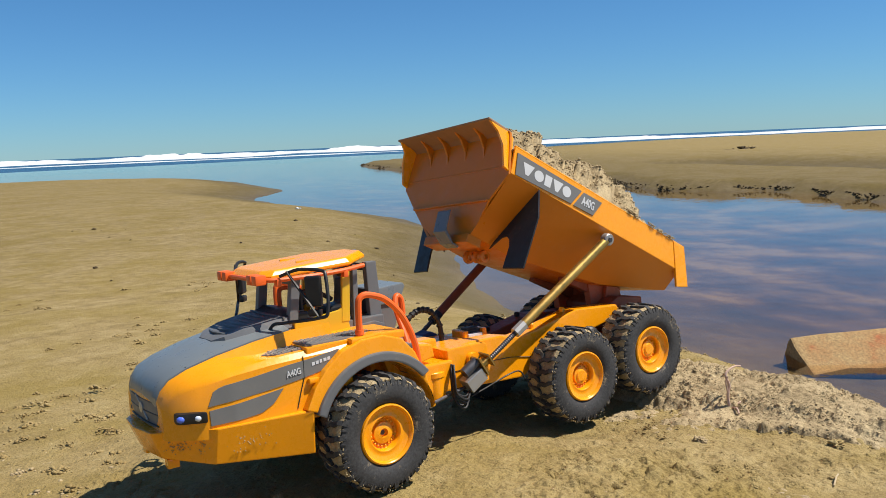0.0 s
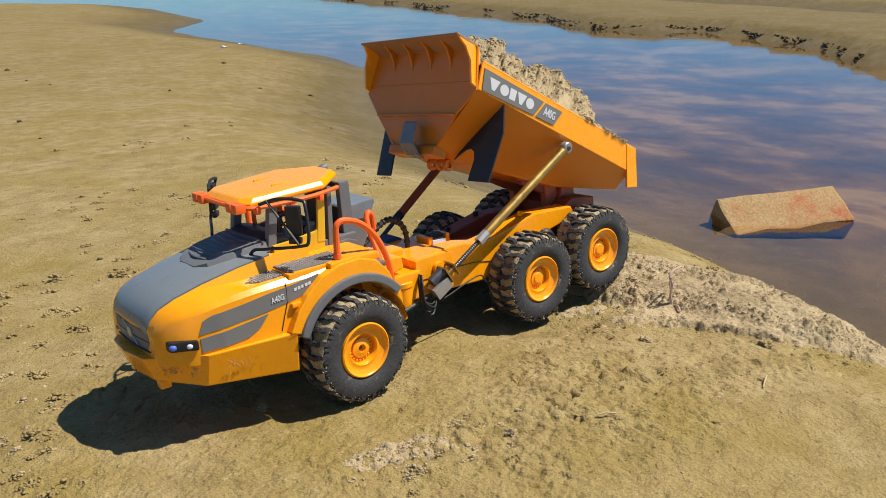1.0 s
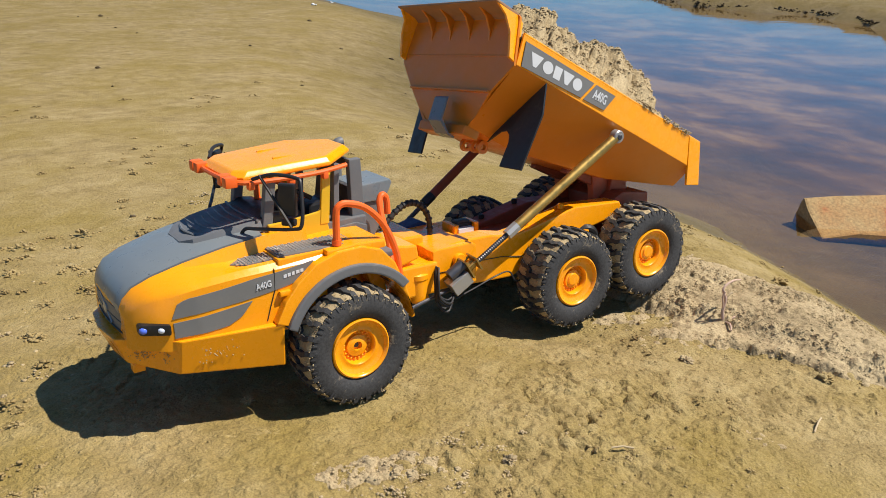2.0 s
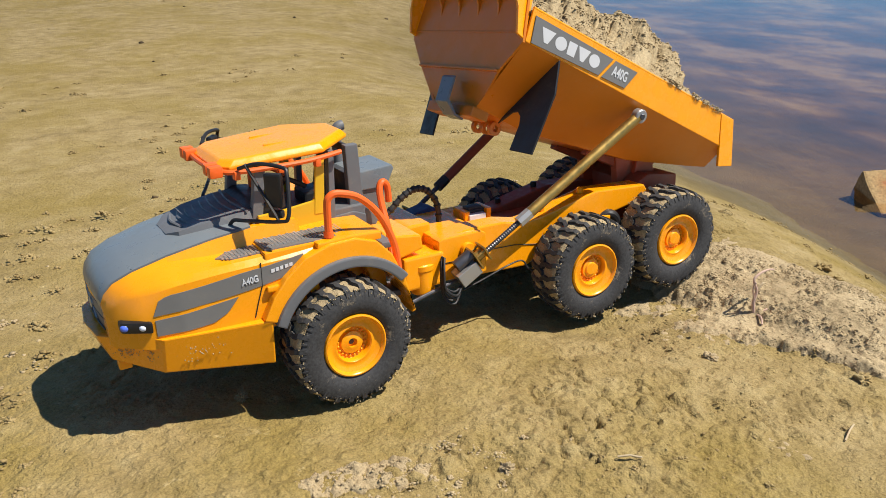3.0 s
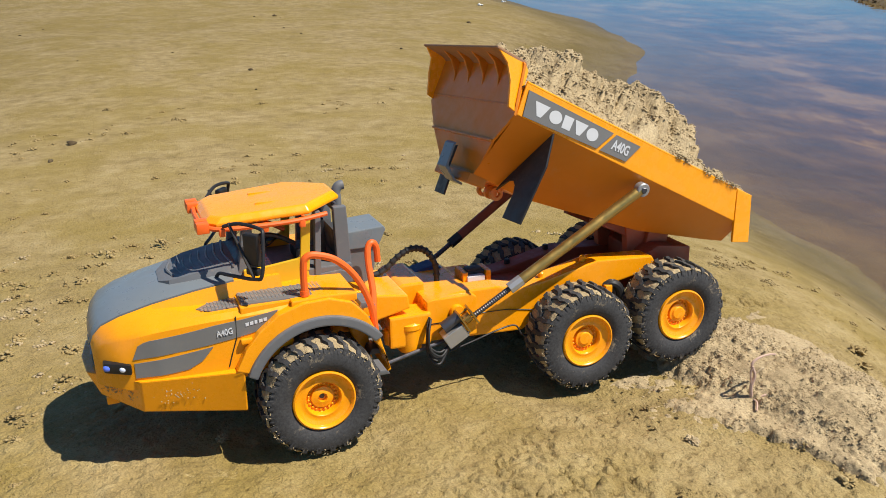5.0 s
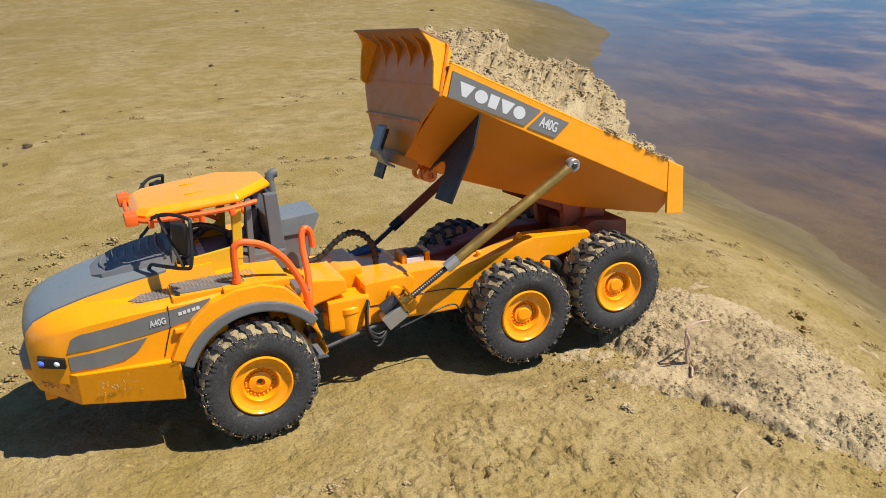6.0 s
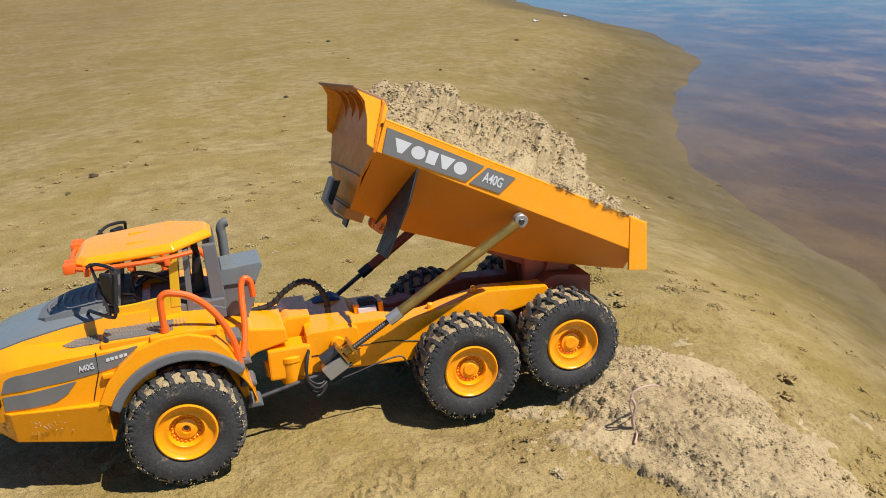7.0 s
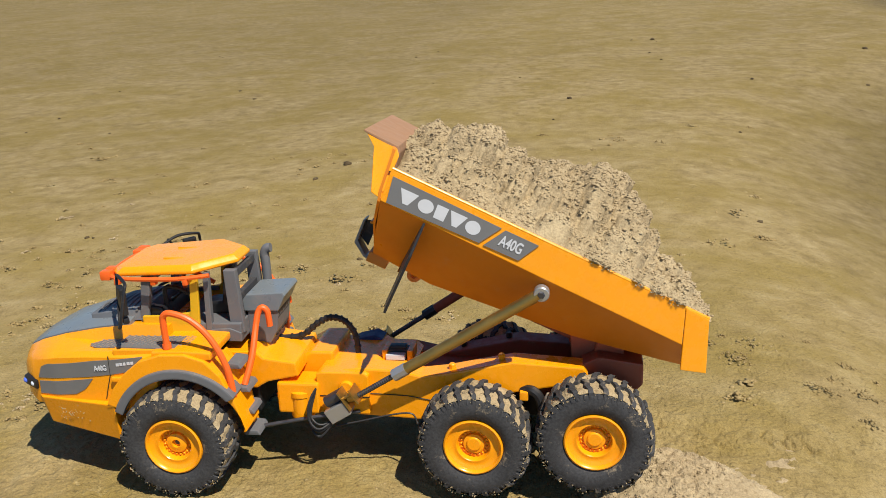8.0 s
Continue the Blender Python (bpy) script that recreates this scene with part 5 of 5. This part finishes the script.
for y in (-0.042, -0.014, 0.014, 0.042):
    bp("guard_rib", prism([(-0.0260, 0.0160), (-0.0050, 0.0150), (-0.0030, -0.0100), (-0.0070, 0.0020), (-0.0150, 0.0110)], y - 0.0012, y + 0.0012, 0.0005), SHADED_BED, parent=front_wall)
bp("wall_fold", box(-0.0030, 0.0006, -0.0800, 0.0800, -0.0205, -0.0185, 0.0006), SHADED_BED, parent=front_wall)
bp("fold_strip", box(-0.0012, 0.0024, -0.0580, 0.0580, -0.0515, -0.0495, 0.0006), SHADED_BED, parent=front_wall)
bp("guard_bracket", prism([(-0.0105, -0.0620), (-0.0085, -0.0600), (-0.0080, -0.0800), (0.0030, -0.0895), (0.0110, -0.0905), (0.0110, -0.0925), (0.0020, -0.0915), (-0.0100, -0.0830)], -0.018, 0.000, 0.0005), BLUEGREY, "grey bent metal bracket", parent=front_wall)
bp("bracket_tongue", prism([(-0.0085, -0.0640), (0.0010, -0.0610), (0.0010, -0.0850), (-0.0080, -0.0800)], -0.0035, -0.0020, 0.0004), DARKGREY, parent=front_wall)
bp("belly_skid", box(0.006, 0.024, -0.034, 0.034, -0.0890, -0.0800, 0.0010), SHADED_BED)
for y in (-0.014, -0.004, 0.010):
    lug = lathe([(0.0030, -0.002), (0.0062, -0.002), (0.0062, 0.002), (0.0030, 0.002), (0.0030, -0.002)], 20, caps=False)
    lug.transform(Matrix.Translation((0.048, y, -0.0885)))
    bp("belly_lug", lug, SHADED_BED, "orange ring lug under the bed")
for s in (-1, 1):
    bp("belly_rib", box(0.150, 0.240, s * 0.022 - 0.004, s * 0.022 + 0.004, -0.0800, -0.0580, 0.001), SHADED_RED_BROWN)
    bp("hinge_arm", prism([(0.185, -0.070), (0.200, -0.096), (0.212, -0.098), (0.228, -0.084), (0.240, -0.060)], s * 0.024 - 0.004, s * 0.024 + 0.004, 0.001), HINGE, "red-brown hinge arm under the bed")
    # black mud flap plate
    fl = [(s * 0.0825, -0.0275), (s * 0.0895, -0.0550), (s * 0.0850, -0.1060), (s * 0.0590, -0.1060), (s * 0.0610, -0.0840), (s * 0.0590, -0.0770), (s * 0.0545, -0.0735), (s * 0.0480, -0.0750), (s * 0.0350, -0.0860), (s * 0.0400, -0.0780), (s * 0.0600, -0.0540)]
    flap = prism(fl, -0.0010, 0.0010, 0.0004, plane="yz")
    flap.transform(Matrix.Translation((0.0390, s * 0.083, 0.0)) @ pose(0, 0, 0, 0, 0, -5 * s) @ Matrix.Translation((0, -s * 0.083, 0)))
    bp("mud_flap", flap, BLACK, "black notched mud guard plate")

# decal on the visible side of the bed
for s in (-1,):
    dec = bp("bed_decal", prism([(0.0030, -0.0045), (0.0060, -0.0252), (0.0830, -0.0240), (0.0940, -0.0064)], s * HW - 0.0011, s * HW - 0.0002), DECAL, "grey side decal with a white logo", smooth=False)
    second = bp("bed_decal", prism([(0.0975, -0.0066), (0.0868, -0.0241), (0.1160, -0.0238), (0.1252, -0.0068)], s * HW - 0.0011, s * HW - 0.0002), DECAL, "grey side decal with a white model number", smooth=False)
    for u, w, sides in ((0.0120, 0.0150, 3), (0.0285, 0.0125, 20), (0.0425, 0.0095, 4), (0.0535, 0.0140, 3), (0.0680, 0.0120, 20)):
        h0, h1 = -0.0205, -0.0098
        y0, y1 = s * HW - 0.0013, s * HW - 0.0008
        if sides == 20:
            outline = [(u + w * (0.5 + 0.5 * math.cos(a)), (h0 + h1) / 2 + (h1 - h0) / 2 * math.sin(a)) for a in [2 * math.pi * k / 20 for k in range(20)]]
        else:
            narrow = w * 0.36 if sides == 3 else w * 0.05
            outline = [(u + narrow, h0), (u + w - narrow, h0), (u + w, h1), (u, h1)]
        bp("logo_shape", prism(outline, y0, y1), WHITE, parent=dec, smooth=False)
    t = text_mesh("A40G", 0.0118, "lettering")
    t.transform(Matrix.Translation((0.1060, s * HW - 0.0013, -0.0154)) @ pose(0, 0, 0, 90, 0, 0) @ Matrix.Diagonal((0.66, 1, 1, 1)))
    bp("lettering", t, WHITE, "white printed model number", parent=second, smooth=False)


# ---- sand load in the bed ----
def interp(x, pts):
    return np.interp(x, [p[0] for p in pts], [p[1] for p in pts])


us, ws = np.arange(-0.002, 0.270, 0.0011), np.arange(-HW + 0.002, HW - 0.0019, 0.0011)
LU, LW = np.meshgrid(us, ws)
ridge = interp(LU, [(0.0, 0.004), (0.014, 0.016), (0.029, 0.030), (0.045, 0.036), (0.064, 0.036), (0.078, 0.027), (0.104, 0.027), (0.122, 0.036), (0.145, 0.045), (0.181, 0.046), (0.194, 0.034), (0.209, 0.014), (0.232, 0.006), (0.262, 0.001), (0.290, -0.006)])
edge = np.clip((HW - np.abs(LW)) / 0.050, 0, 1) ** 0.75
V = -0.006 + (ridge + 0.006) * edge * (1.0 + 0.12 * LW / HW)
body_of_heap = np.clip(edge * 1.5, 0.0, 1) * np.clip((V + 0.004) / 0.02, 0.08, 1)
V = V + 0.012 * fractal(LU, LW, 22.0, 3, 71) * body_of_heap
V = clodded(LU, LW, V, 200, (0.009, 0.020), 61, body_of_heap, 0.30, 1.15)
V = V - 0.019 * step(0.10, 0.02, np.abs(fractal(LU, LW, 24.0, 3, 63, 0.6))) * step(-0.02, 0.14, fractal(LU, LW, 30.0, 2, 64)) * body_of_heap
V = clodded(LU, LW, V, 1700, (0.0022, 0.0065), 67, np.clip(body_of_heap, 0.35, 1), 0.25)
V = V + 0.0018 * fractal(LU, LW, 260.0, 2, 77, 0.7)
V = np.where(np.abs(LW) > HW - 0.0035, np.minimum(V, -0.002), V)
load_pts = np.stack([LU.ravel(), LW.ravel(), V.ravel(), np.ones(LU.size)], 0)
wp = np.array(BED) @ load_pts
load = sheet("sand_load", wp[0].reshape(LU.shape), wp[1].reshape(LU.shape), wp[2].reshape(LU.shape), DRY_SAND)
tagged(load, "heap of crumbly pale dry sand in the tipped bed", "sand heap")


def lump_cloud(name, places, material, label, category, seed, kind="stuff", sub=1, parent=None):
    """Many little rough lumps in one mesh. places: (x, y, z, size)."""
    b = bmesh.new()
    bmesh.ops.create_icosphere(b, subdivisions=sub, radius=1)
    base_v = np.array([v.co[:] for v in b.verts])
    base_f = np.array([[v.index for v in f.verts] for f in b.faces])
    b.free()
    rg = np.random.RandomState(seed)
    n, k = len(places), len(base_v)
    P = np.array(places)
    turn = rg.rand(n) * 6.283
    c, s = np.cos(turn)[:, None], np.sin(turn)[:, None]
    jig = 1 + 0.95 * (rg.rand(n, k) - 0.5)
    sc = 0.7 + 0.6 * rg.rand(n, 3)
    x, y, z = (base_v[None, :, i] * jig * sc[:, i:i + 1] for i in range(3))
    co = np.stack([(x * c - y * s), (x * s + y * c), z * 0.60], 2) * P[:, None, 3:4] + P[:, None, :3]
    faces = (base_f[None] + (np.arange(n) * k)[:, None, None]).reshape(-1, 3)
    me = bpy.data.meshes.new(name)
    me.vertices.add(n * k)
    me.vertices.foreach_set("co", co.astype(np.float32).ravel())
    me.loops.add(len(faces) * 3)
    me.loops.foreach_set("vertex_index", faces.astype(np.int32).ravel())
    me.polygons.add(len(faces))
    me.polygons.foreach_set("loop_start", np.arange(0, len(faces) * 3, 3, dtype=np.int32))
    me.update(calc_edges=True)
    me.materials.append(material)
    if sub > 1:
        me.shade_smooth()
    ob = tagged(new(name, me), label, category, kind=kind)
    ob.parent = parent
    return ob


rs = np.random.RandomState(8)
spots = []
for _ in range(17000):
    i, j = rs.randint(0, LU.shape[0]), rs.randint(0, LU.shape[1])
    if abs(LW[i, j]) > HW - 0.006 and rs.rand() < 0.7:
        continue
    p = BED @ Vector((LU[i, j], LW[i, j], V[i, j] + rs.uniform(-0.0006, 0.0006)))
    spots.append((*p, 0.0005 + 0.0011 * rs.rand() ** 2))
for u, v, n in ((0.168, 0.0005, 60), (0.178, 0.0, 40), (0.205, -0.001, 35), (0.222, -0.0015, 70), (0.240, -0.002, 40)):
    for _ in range(n):
        drop = abs(rs.normal(0, 0.0022))
        p = BED @ Vector((u + rs.normal(0, 0.0035), -HW - 0.0012 + rs.uniform(-0.0004, 0.0022), v + 0.0022 - drop))
        spots.append((*p, rs.uniform(0.0005, 0.0012)))
lump_cloud("loose_sand", spots, DRY_CRUMB, "loose crumbs of pale dry sand on the heap", "", 3, parent=load)

# ---- spilt dry sand beside the rear wheel ----
px, py = np.arange(0.540, 0.96, 0.0014), np.arange(0.250, 0.710, 0.0014)
PX, PY = np.meshgrid(px, py)
PH = pile_height(PX, PY)
fuzz = fractal(PX, PY, 20.0, 5, 91, 0.68)
top = step(0.006, 0.018, PH)
PZ = surface(PX, PY) + PH - 0.0040 + 0.0058 * step(0.0015, 0.0080, PH + 0.008 * fuzz)
PZ += top * 0.008 * fractal(PX, PY, 14.0, 3, 93) + (1 - top) * 0.0014 * fractal(PX, PY, 60.0, 3, 96, 0.7)
rim_of_spill = np.exp(-((PY - spill_foot(PX) - 0.008 * np.sin(PX * 70)) / 0.011) ** 2) * step(0.56, 0.60, PX) * step(-0.16, 0.06, fractal(PX, PY, 17.0, 2, 97))
crest = top * step(-0.12, 0.10, fractal(PX, PY, 19.0, 3, 98))
scarp = 4 * top * (1 - top) * step(0.80, 0.72, PX)
PZ = clodded(PX, PY, PZ, 420, (0.0045, 0.0100), 141, np.clip(scarp + 0.5 * crest + 0.4 * rim_of_spill, 0, 1), 0.55)
PZ = clodded(PX, PY, PZ, 9000, (0.0020, 0.0052), 143, np.clip(0.9 * crest + scarp + 0.8 * rim_of_spill + 0.05 * (PH > 0.004), 0, 1), 0.30)
PZ += 0.0012 * fractal(PX, PY, 330.0, 2, 99) * step(0.003, 0.006, PH)
spill = tagged(sheet("sand_spill", PX, PY, PZ, DRY_SAND), "pale dry sand spilt in a low crumbly mound", "sand pile")


def scatter(n, area, size, seed, mask=None, lift=0.2):
    rg = np.random.RandomState(seed)
    x, y = rg.uniform(area[0], area[1], n), rg.uniform(area[2], area[3], n)
    if mask is not None:
        keep = mask(x, y, rg)
        x, y = x[keep], y[keep]
    s = size[0] + (size[1] - size[0]) * rg.rand(len(x)) ** 3
    z = surface(x, y) + pile_height(x, y) * 0.95 + s * lift
    return list(zip(x, y, z, s))


def clusters(n, area, size, seed, mask=None, spread=0.0055, many=(8, 30)):
    """Crumbling clods, each a little heap of stuck-together grains."""
    rg = np.random.RandomState(seed + 500)
    out = []
    for x, y, z, s in scatter(n, area, size, seed, mask, 0.0):
        k = rg.randint(*many)
        big = spread * (0.4 + 1.1 * rg.rand() ** 2)
        dx, dy = rg.normal(0, big, k), rg.normal(0, big * 0.7, k)
        up = np.exp(-(dx * dx + dy * dy) / (big * big)) * big * rg.uniform(0.2, 0.9, k)
        qx, qy = x + dx, y + dy
        qz = surface(qx, qy) + pile_height(qx, qy) * 0.95 + up
        out += list(zip(qx, qy, qz, rg.uniform(size[0], size[1], k)))
    return out


hx, hy = np.arange(0.170, 0.430, 0.0012), np.arange(0.425, 0.505, 0.0012)
HX, HY = np.meshgrid(hx, hy)
heaped = np.exp(-((HX - 0.285) / 0.075) ** 2 - ((HY - 0.464 + 0.25 * (HX - 0.285)) / 0.016) ** 2) + 0.45 * fractal(HX, HY, 30.0, 3, 183)
heaped = step(0.30, 0.75, heaped) * step(0.0, 0.012, np.minimum(np.minimum(HX - 0.170, 0.4288 - HX), np.minimum(HY - 0.425, 0.5038 - HY)))
HZ = clodded(HX, HY, surface(HX, HY) - 0.0075 + 0.0070 * heaped, 500, (0.0035, 0.0075), 185, heaped, 0.35)
HZ = clodded(HX, HY, HZ, 2600, (0.0014, 0.0034), 187, heaped, 0.3)
pale_heap = tagged(sheet("pale_heap", HX, HY, HZ, DRY_SAND), "low heap of pale crumbly sand on the damp beach", "sand pile")
rg = np.random.RandomState(12)
gi, gj, lot = rg.randint(0, PX.shape[0], 300000), rg.randint(0, PX.shape[1], 300000), rg.rand(300000)
wanted = lot < 0.25 * crest[gi, gj] + 0.30 * scarp[gi, gj] + 0.25 * rim_of_spill[gi, gj] + 0.05 * (PH[gi, gj] > 0.004)
gi, gj = gi[wanted][:22000], gj[wanted][:22000]
grains = list(zip(PX[gi, gj], PY[gi, gj], PZ[gi, gj], 0.0003 + 0.0009 * rg.rand(len(gi)) ** 2))
gi, gj, lot = rg.randint(0, HX.shape[0], 9000), rg.randint(0, HX.shape[1], 9000), rg.rand(9000)
wanted = lot < 0.6 * heaped[gi, gj]
heap_grains = list(zip(HX[gi, gj][wanted], HY[gi, gj][wanted], HZ[gi, gj][wanted], 0.0004 + 0.0010 * rg.rand(int(wanted.sum())) ** 2))
lump_cloud("loose_sand", grains, DRY_CRUMB, "crumbs of pale dry sand on the spilt mound", "", 5, parent=spill)
crumbly = lambda x, y, rg: (fractal(x, y, 7.0, 3, 21) + 0.40 * step(0.52, 0.38, y) + 0.2 * step(0.75, 1.0, x)) > rg.uniform(0.02, 0.55, len(x))
lump_cloud("sand_crumbs", scatter(9000, (-0.1, 1.3, 0.28, 0.62), (0.0003, 0.0015), 13, crumbly, 0.0) + clusters(160, (-0.1, 1.2, 0.30, 0.54), (0.0004, 0.0012), 113, crumbly, 0.0040, (14, 40)), CRUMB, "small clods of damp sand strewn on the beach", "sand crumbs", 6)
lump_cloud("sand_crumbs", scatter(5000, (-0.7, 1.5, 0.62, 2.2), (0.0005, 0.0022), 14, crumbly, 0.0) + clusters(110, (-0.9, 1.5, 0.75, 2.6), (0.0012, 0.0034), 114, crumbly, 0.011), CRUMB, "small clods of damp sand strewn on the beach", "sand crumbs", 7)
pale = lambda x, y, rg: np.exp(-(((x - 0.33) / 0.10) ** 2 + ((y - 0.445 + 0.10 * (x - 0.33)) / 0.030) ** 2)) > rg.uniform(0.1, 1.2, len(x))
lump_cloud("pale_clods", scatter(3500, (0.15, 0.62, 0.34, 0.54), (0.0004, 0.0014), 15, pale, 0.0) + clusters(360, (0.15, 0.62, 0.34, 0.54), (0.0005, 0.0013), 115, pale, 0.0036, (12, 36)), DRY_CRUMB, "pale crumbly clods pushed up from the sand", "sand crumbs", 8)

lump_cloud("loose_sand", heap_grains, DRY_CRUMB, "loose crumbs on pale heaped clods", "", 12, parent=pale_heap)
lump_cloud("slope_clods", clusters(180, (0.78, 1.16, 0.34, 0.95), (0.0006, 0.0017), 118, crumbly, 0.007, (14, 40)), CRUMB, "crumbling clods of damp sand on the slope to the stream", "sand crumbs", 9)
lump_cloud("beach_clods", clusters(700, (-0.9, 0.80, 0.74, 2.3), (0.0010, 0.0028), 119, crumbly, 0.008) + clusters(160, (-0.6, 0.20, 0.66, 1.2), (0.0009, 0.0026), 120, None, 0.007), CRUMB, "broken clods of sand strewn over the flat beach", "sand crumbs", 10)

for name, n, mat, seed, words in (("beach_lumps", 900, CRUMB, 171, "damp lumps of sand broken up over the beach"), ("pale_lumps", 300, DRY_CRUMB, 172, "pale dry lumps of sand lying on the beach")):
    field = lambda x, y, rg: (fractal(x, y, 5.0, 3, seed) + 0.25 * step(0.35, 0.0, x) * step(1.5, 0.9, y)) > rg.uniform(-0.05, 0.45, len(x))
    lump_cloud(name, scatter(n * 3, (-0.45, 0.75, 0.72, 1.9), (0.0008, 0.0026), seed, field, -0.1) + clusters(n // 2, (-0.40, 0.75, 0.74, 1.6), (0.0008, 0.0022), seed + 3, field, 0.0055, (10, 26)) + clusters(n // 4, (-0.3, 0.10, 0.45, 0.75), (0.0006, 0.0016), seed + 5, field, 0.0045, (10, 26)), mat, words, "sand crumbs", seed)

# single larger clods and stones
for x, y, s, dark in ((0.598, 0.478, 0.0065, 0), (0.366, 0.428, 0.0060, 0), (0.675, 0.392, 0.0075, 1), (0.519, 0.471, 0.0045, 1), (0.244, 0.606, 0.0055, 1), (0.872, 0.563, 0.009, 1), (0.90, 0.60, 0.010, 1)):
    z = float(surface(np.array([x]), np.array([y]))[0] + pile_height(np.array([x]), np.array([y]))[0])
    b = bmesh.new()
    bmesh.ops.create_icosphere(b, subdivisions=4, radius=s)
    off = Vector((x * 91, y * 77, s * 3000))
    for v in b.verts:
        d = v.co.normalized()
        v.co *= 0.72 + 0.50 * noise.noise(d * 1.6 + off) + 0.45 * noise.noise(d * 4.5 + off) + 0.35 * noise.noise(d * 11 + off)
        v.co.z *= 0.72
    tagged(part("sand_clod", b, CRUMB if dark else DRY_CRUMB, None, at=Matrix.Translation((x, y, z + s * 0.15)), angle=75), "crumbling clod of sand lying on the beach", "sand clod")

# dry twig in the mound, straw bits
def ground_at(x, y):
    return float(surface(np.array([x]), np.array([y]))[0] + pile_height(np.array([x]), np.array([y]))[0])


gz = ground_at(0.678, 0.507) - 0.002
TWIG_AT = Matrix.Translation((-0.010, 0.007, 0))
twig = tagged(new("twig"), "dry reddish branched plant stem stuck in the sand", "twig")
twig.location = (0.678, 0.507, gz)
stem = smooth_path([(0.690, 0.498, gz - 0.006), (0.687, 0.500, gz + 0.012), (0.689, 0.500, gz + 0.024), (0.686, 0.502, gz + 0.034), (0.692, 0.502, gz + 0.039), (0.702, 0.502, gz + 0.0405), (0.711, 0.503, gz + 0.0385)], 5)
part("stem", tube(stem, [0.0017 - 0.0010 * k / (len(stem) - 1) for k in range(len(stem))], 7), TWIG, twig, at=TWIG_AT)
for ends in ([(0.687, 0.500, gz + 0.016), (0.683, 0.499, gz + 0.028), (0.684, 0.498, gz + 0.034)], [(0.688, 0.500, gz + 0.024), (0.694, 0.499, gz + 0.030), (0.697, 0.500, gz + 0.029)], [(0.690, 0.498, gz + 0.001), (0.697, 0.494, gz + 0.006), (0.706, 0.496, gz + 0.005)], [(0.689, 0.497, gz + 0.002), (0.685, 0.488, gz + 0.004), (0.680, 0.482, gz + 0.001)]):
    part("side_stem", tube(smooth_path(ends, 4), 0.0009, 6), STRAW if ends[0][2] > gz + 0.02 else TWIG, twig, at=TWIG_AT)
for x, y, a, ln in ((0.605, 0.352, 0.4, 0.022), (0.44, 0.395, 2.6, 0.016), (0.80, 0.47, 1.0, 0.05)):
    z = ground_at(x, y)
    dx, dy = math.cos(a) * ln / 2, math.sin(a) * ln / 2
    tagged(part("straw", tube([(x - dx, y - dy, ground_at(x - dx, y - dy) + 0.0012), (x, y, z + 0.004), (x + dx, y + dy, ground_at(x + dx, y + dy) + 0.002)], 0.0007, 6), STRAW, None), "short dry straw lying on the sand", "straw")

# ---- fired block in the stream ----
bk = box(-0.163, 0.163, 0.0, 0.130, -0.085, 0.0, 0.006, seg=2)
bmesh.ops.subdivide_edges(bk, edges=bk.edges[:], cuts=3, use_grid_fill=True)
for v in bk.verts:
    n3 = noise.noise_vector(v.co * 14) * 0.007 + noise.noise_vector(v.co * 50) * 0.0025
    v.co += n3
block = part("block", bk, BRICK, None, at=Matrix.Translation((1.943, 1.028, -0.254)) @ pose(0, 0, 0, 0, -3, -30.2) @ pose(0, 0, 0, 29, 0, 0), angle=30)
tagged(block, "worn orange-red fired block half sunk in the stream", "block")
# ---- dark cut edge of the far bank, a far dark clump ----
rs = np.random.RandomState(44)
edge_pts = []
for (ax, ay), (bx, by) in zip(FAR_SHORE[1:10], FAR_SHORE[2:11]):
    ln = math.hypot(bx - ax, by - ay)
    n = int(ln * 1600)
    t, w = rs.rand(n), rs.uniform(-0.22, 0.22, n)
    x, y = ax + (bx - ax) * t + w * (by - ay) / ln, ay + (by - ay) * t - w * (bx - ax) / ln
    e = -shore_distance(x, y, FAR_SHORE) + 0.25 * fractal(x, y, 1.1, 3, 9)
    keep = (e > 0.0) & (e < 0.055) & (value_noise(x * 1.3, y * 1.3, 6) > -0.30)
    x, y = x[keep], y[keep]
    edge_pts += list(zip(x, y, ground_height(x, y) + rs.uniform(-0.006, 0.006, len(x)), rs.uniform(0.006, 0.016, len(x))))
lump_cloud("bank_rubble", edge_pts, DARK_BANK, "dark wet clods along the undercut far bank", "bank rubble", 50)
clump = [(15.0 + rs.normal(0, 0.09), 10.8 + rs.normal(0, 0.12), -0.10 + abs(rs.normal(0.02, 0.03)), rs.uniform(0.03, 0.07)) for _ in range(40)]
lump_cloud("weed_clump", clump, DARK_BANK, "dark heap of stranded weed on the far beach", "weed", 51, kind="")
for x, y in ((3.2, 6.6), (2.4, 5.2)):
    z = float(ground_height(np.array([x]), np.array([y]))[0])
    lump_cloud("shell", [(x, y, z + 0.004, 0.014), (x + 0.02, y, z + 0.004, 0.009)], FOAM, "small white shell on the sand", "shell", int(x * 77), kind="")
dots = [(x, y, z, s) for x, y, z, s in scatter(160, (-1.5, 2.0, 1.2, 5.0), (0.004, 0.014), 77, crumbly, 0.1)]
lump_cloud("weed_scraps", dots, DARK_BANK, "dark scraps of weed and damp clods on the beach", "weed", 52)
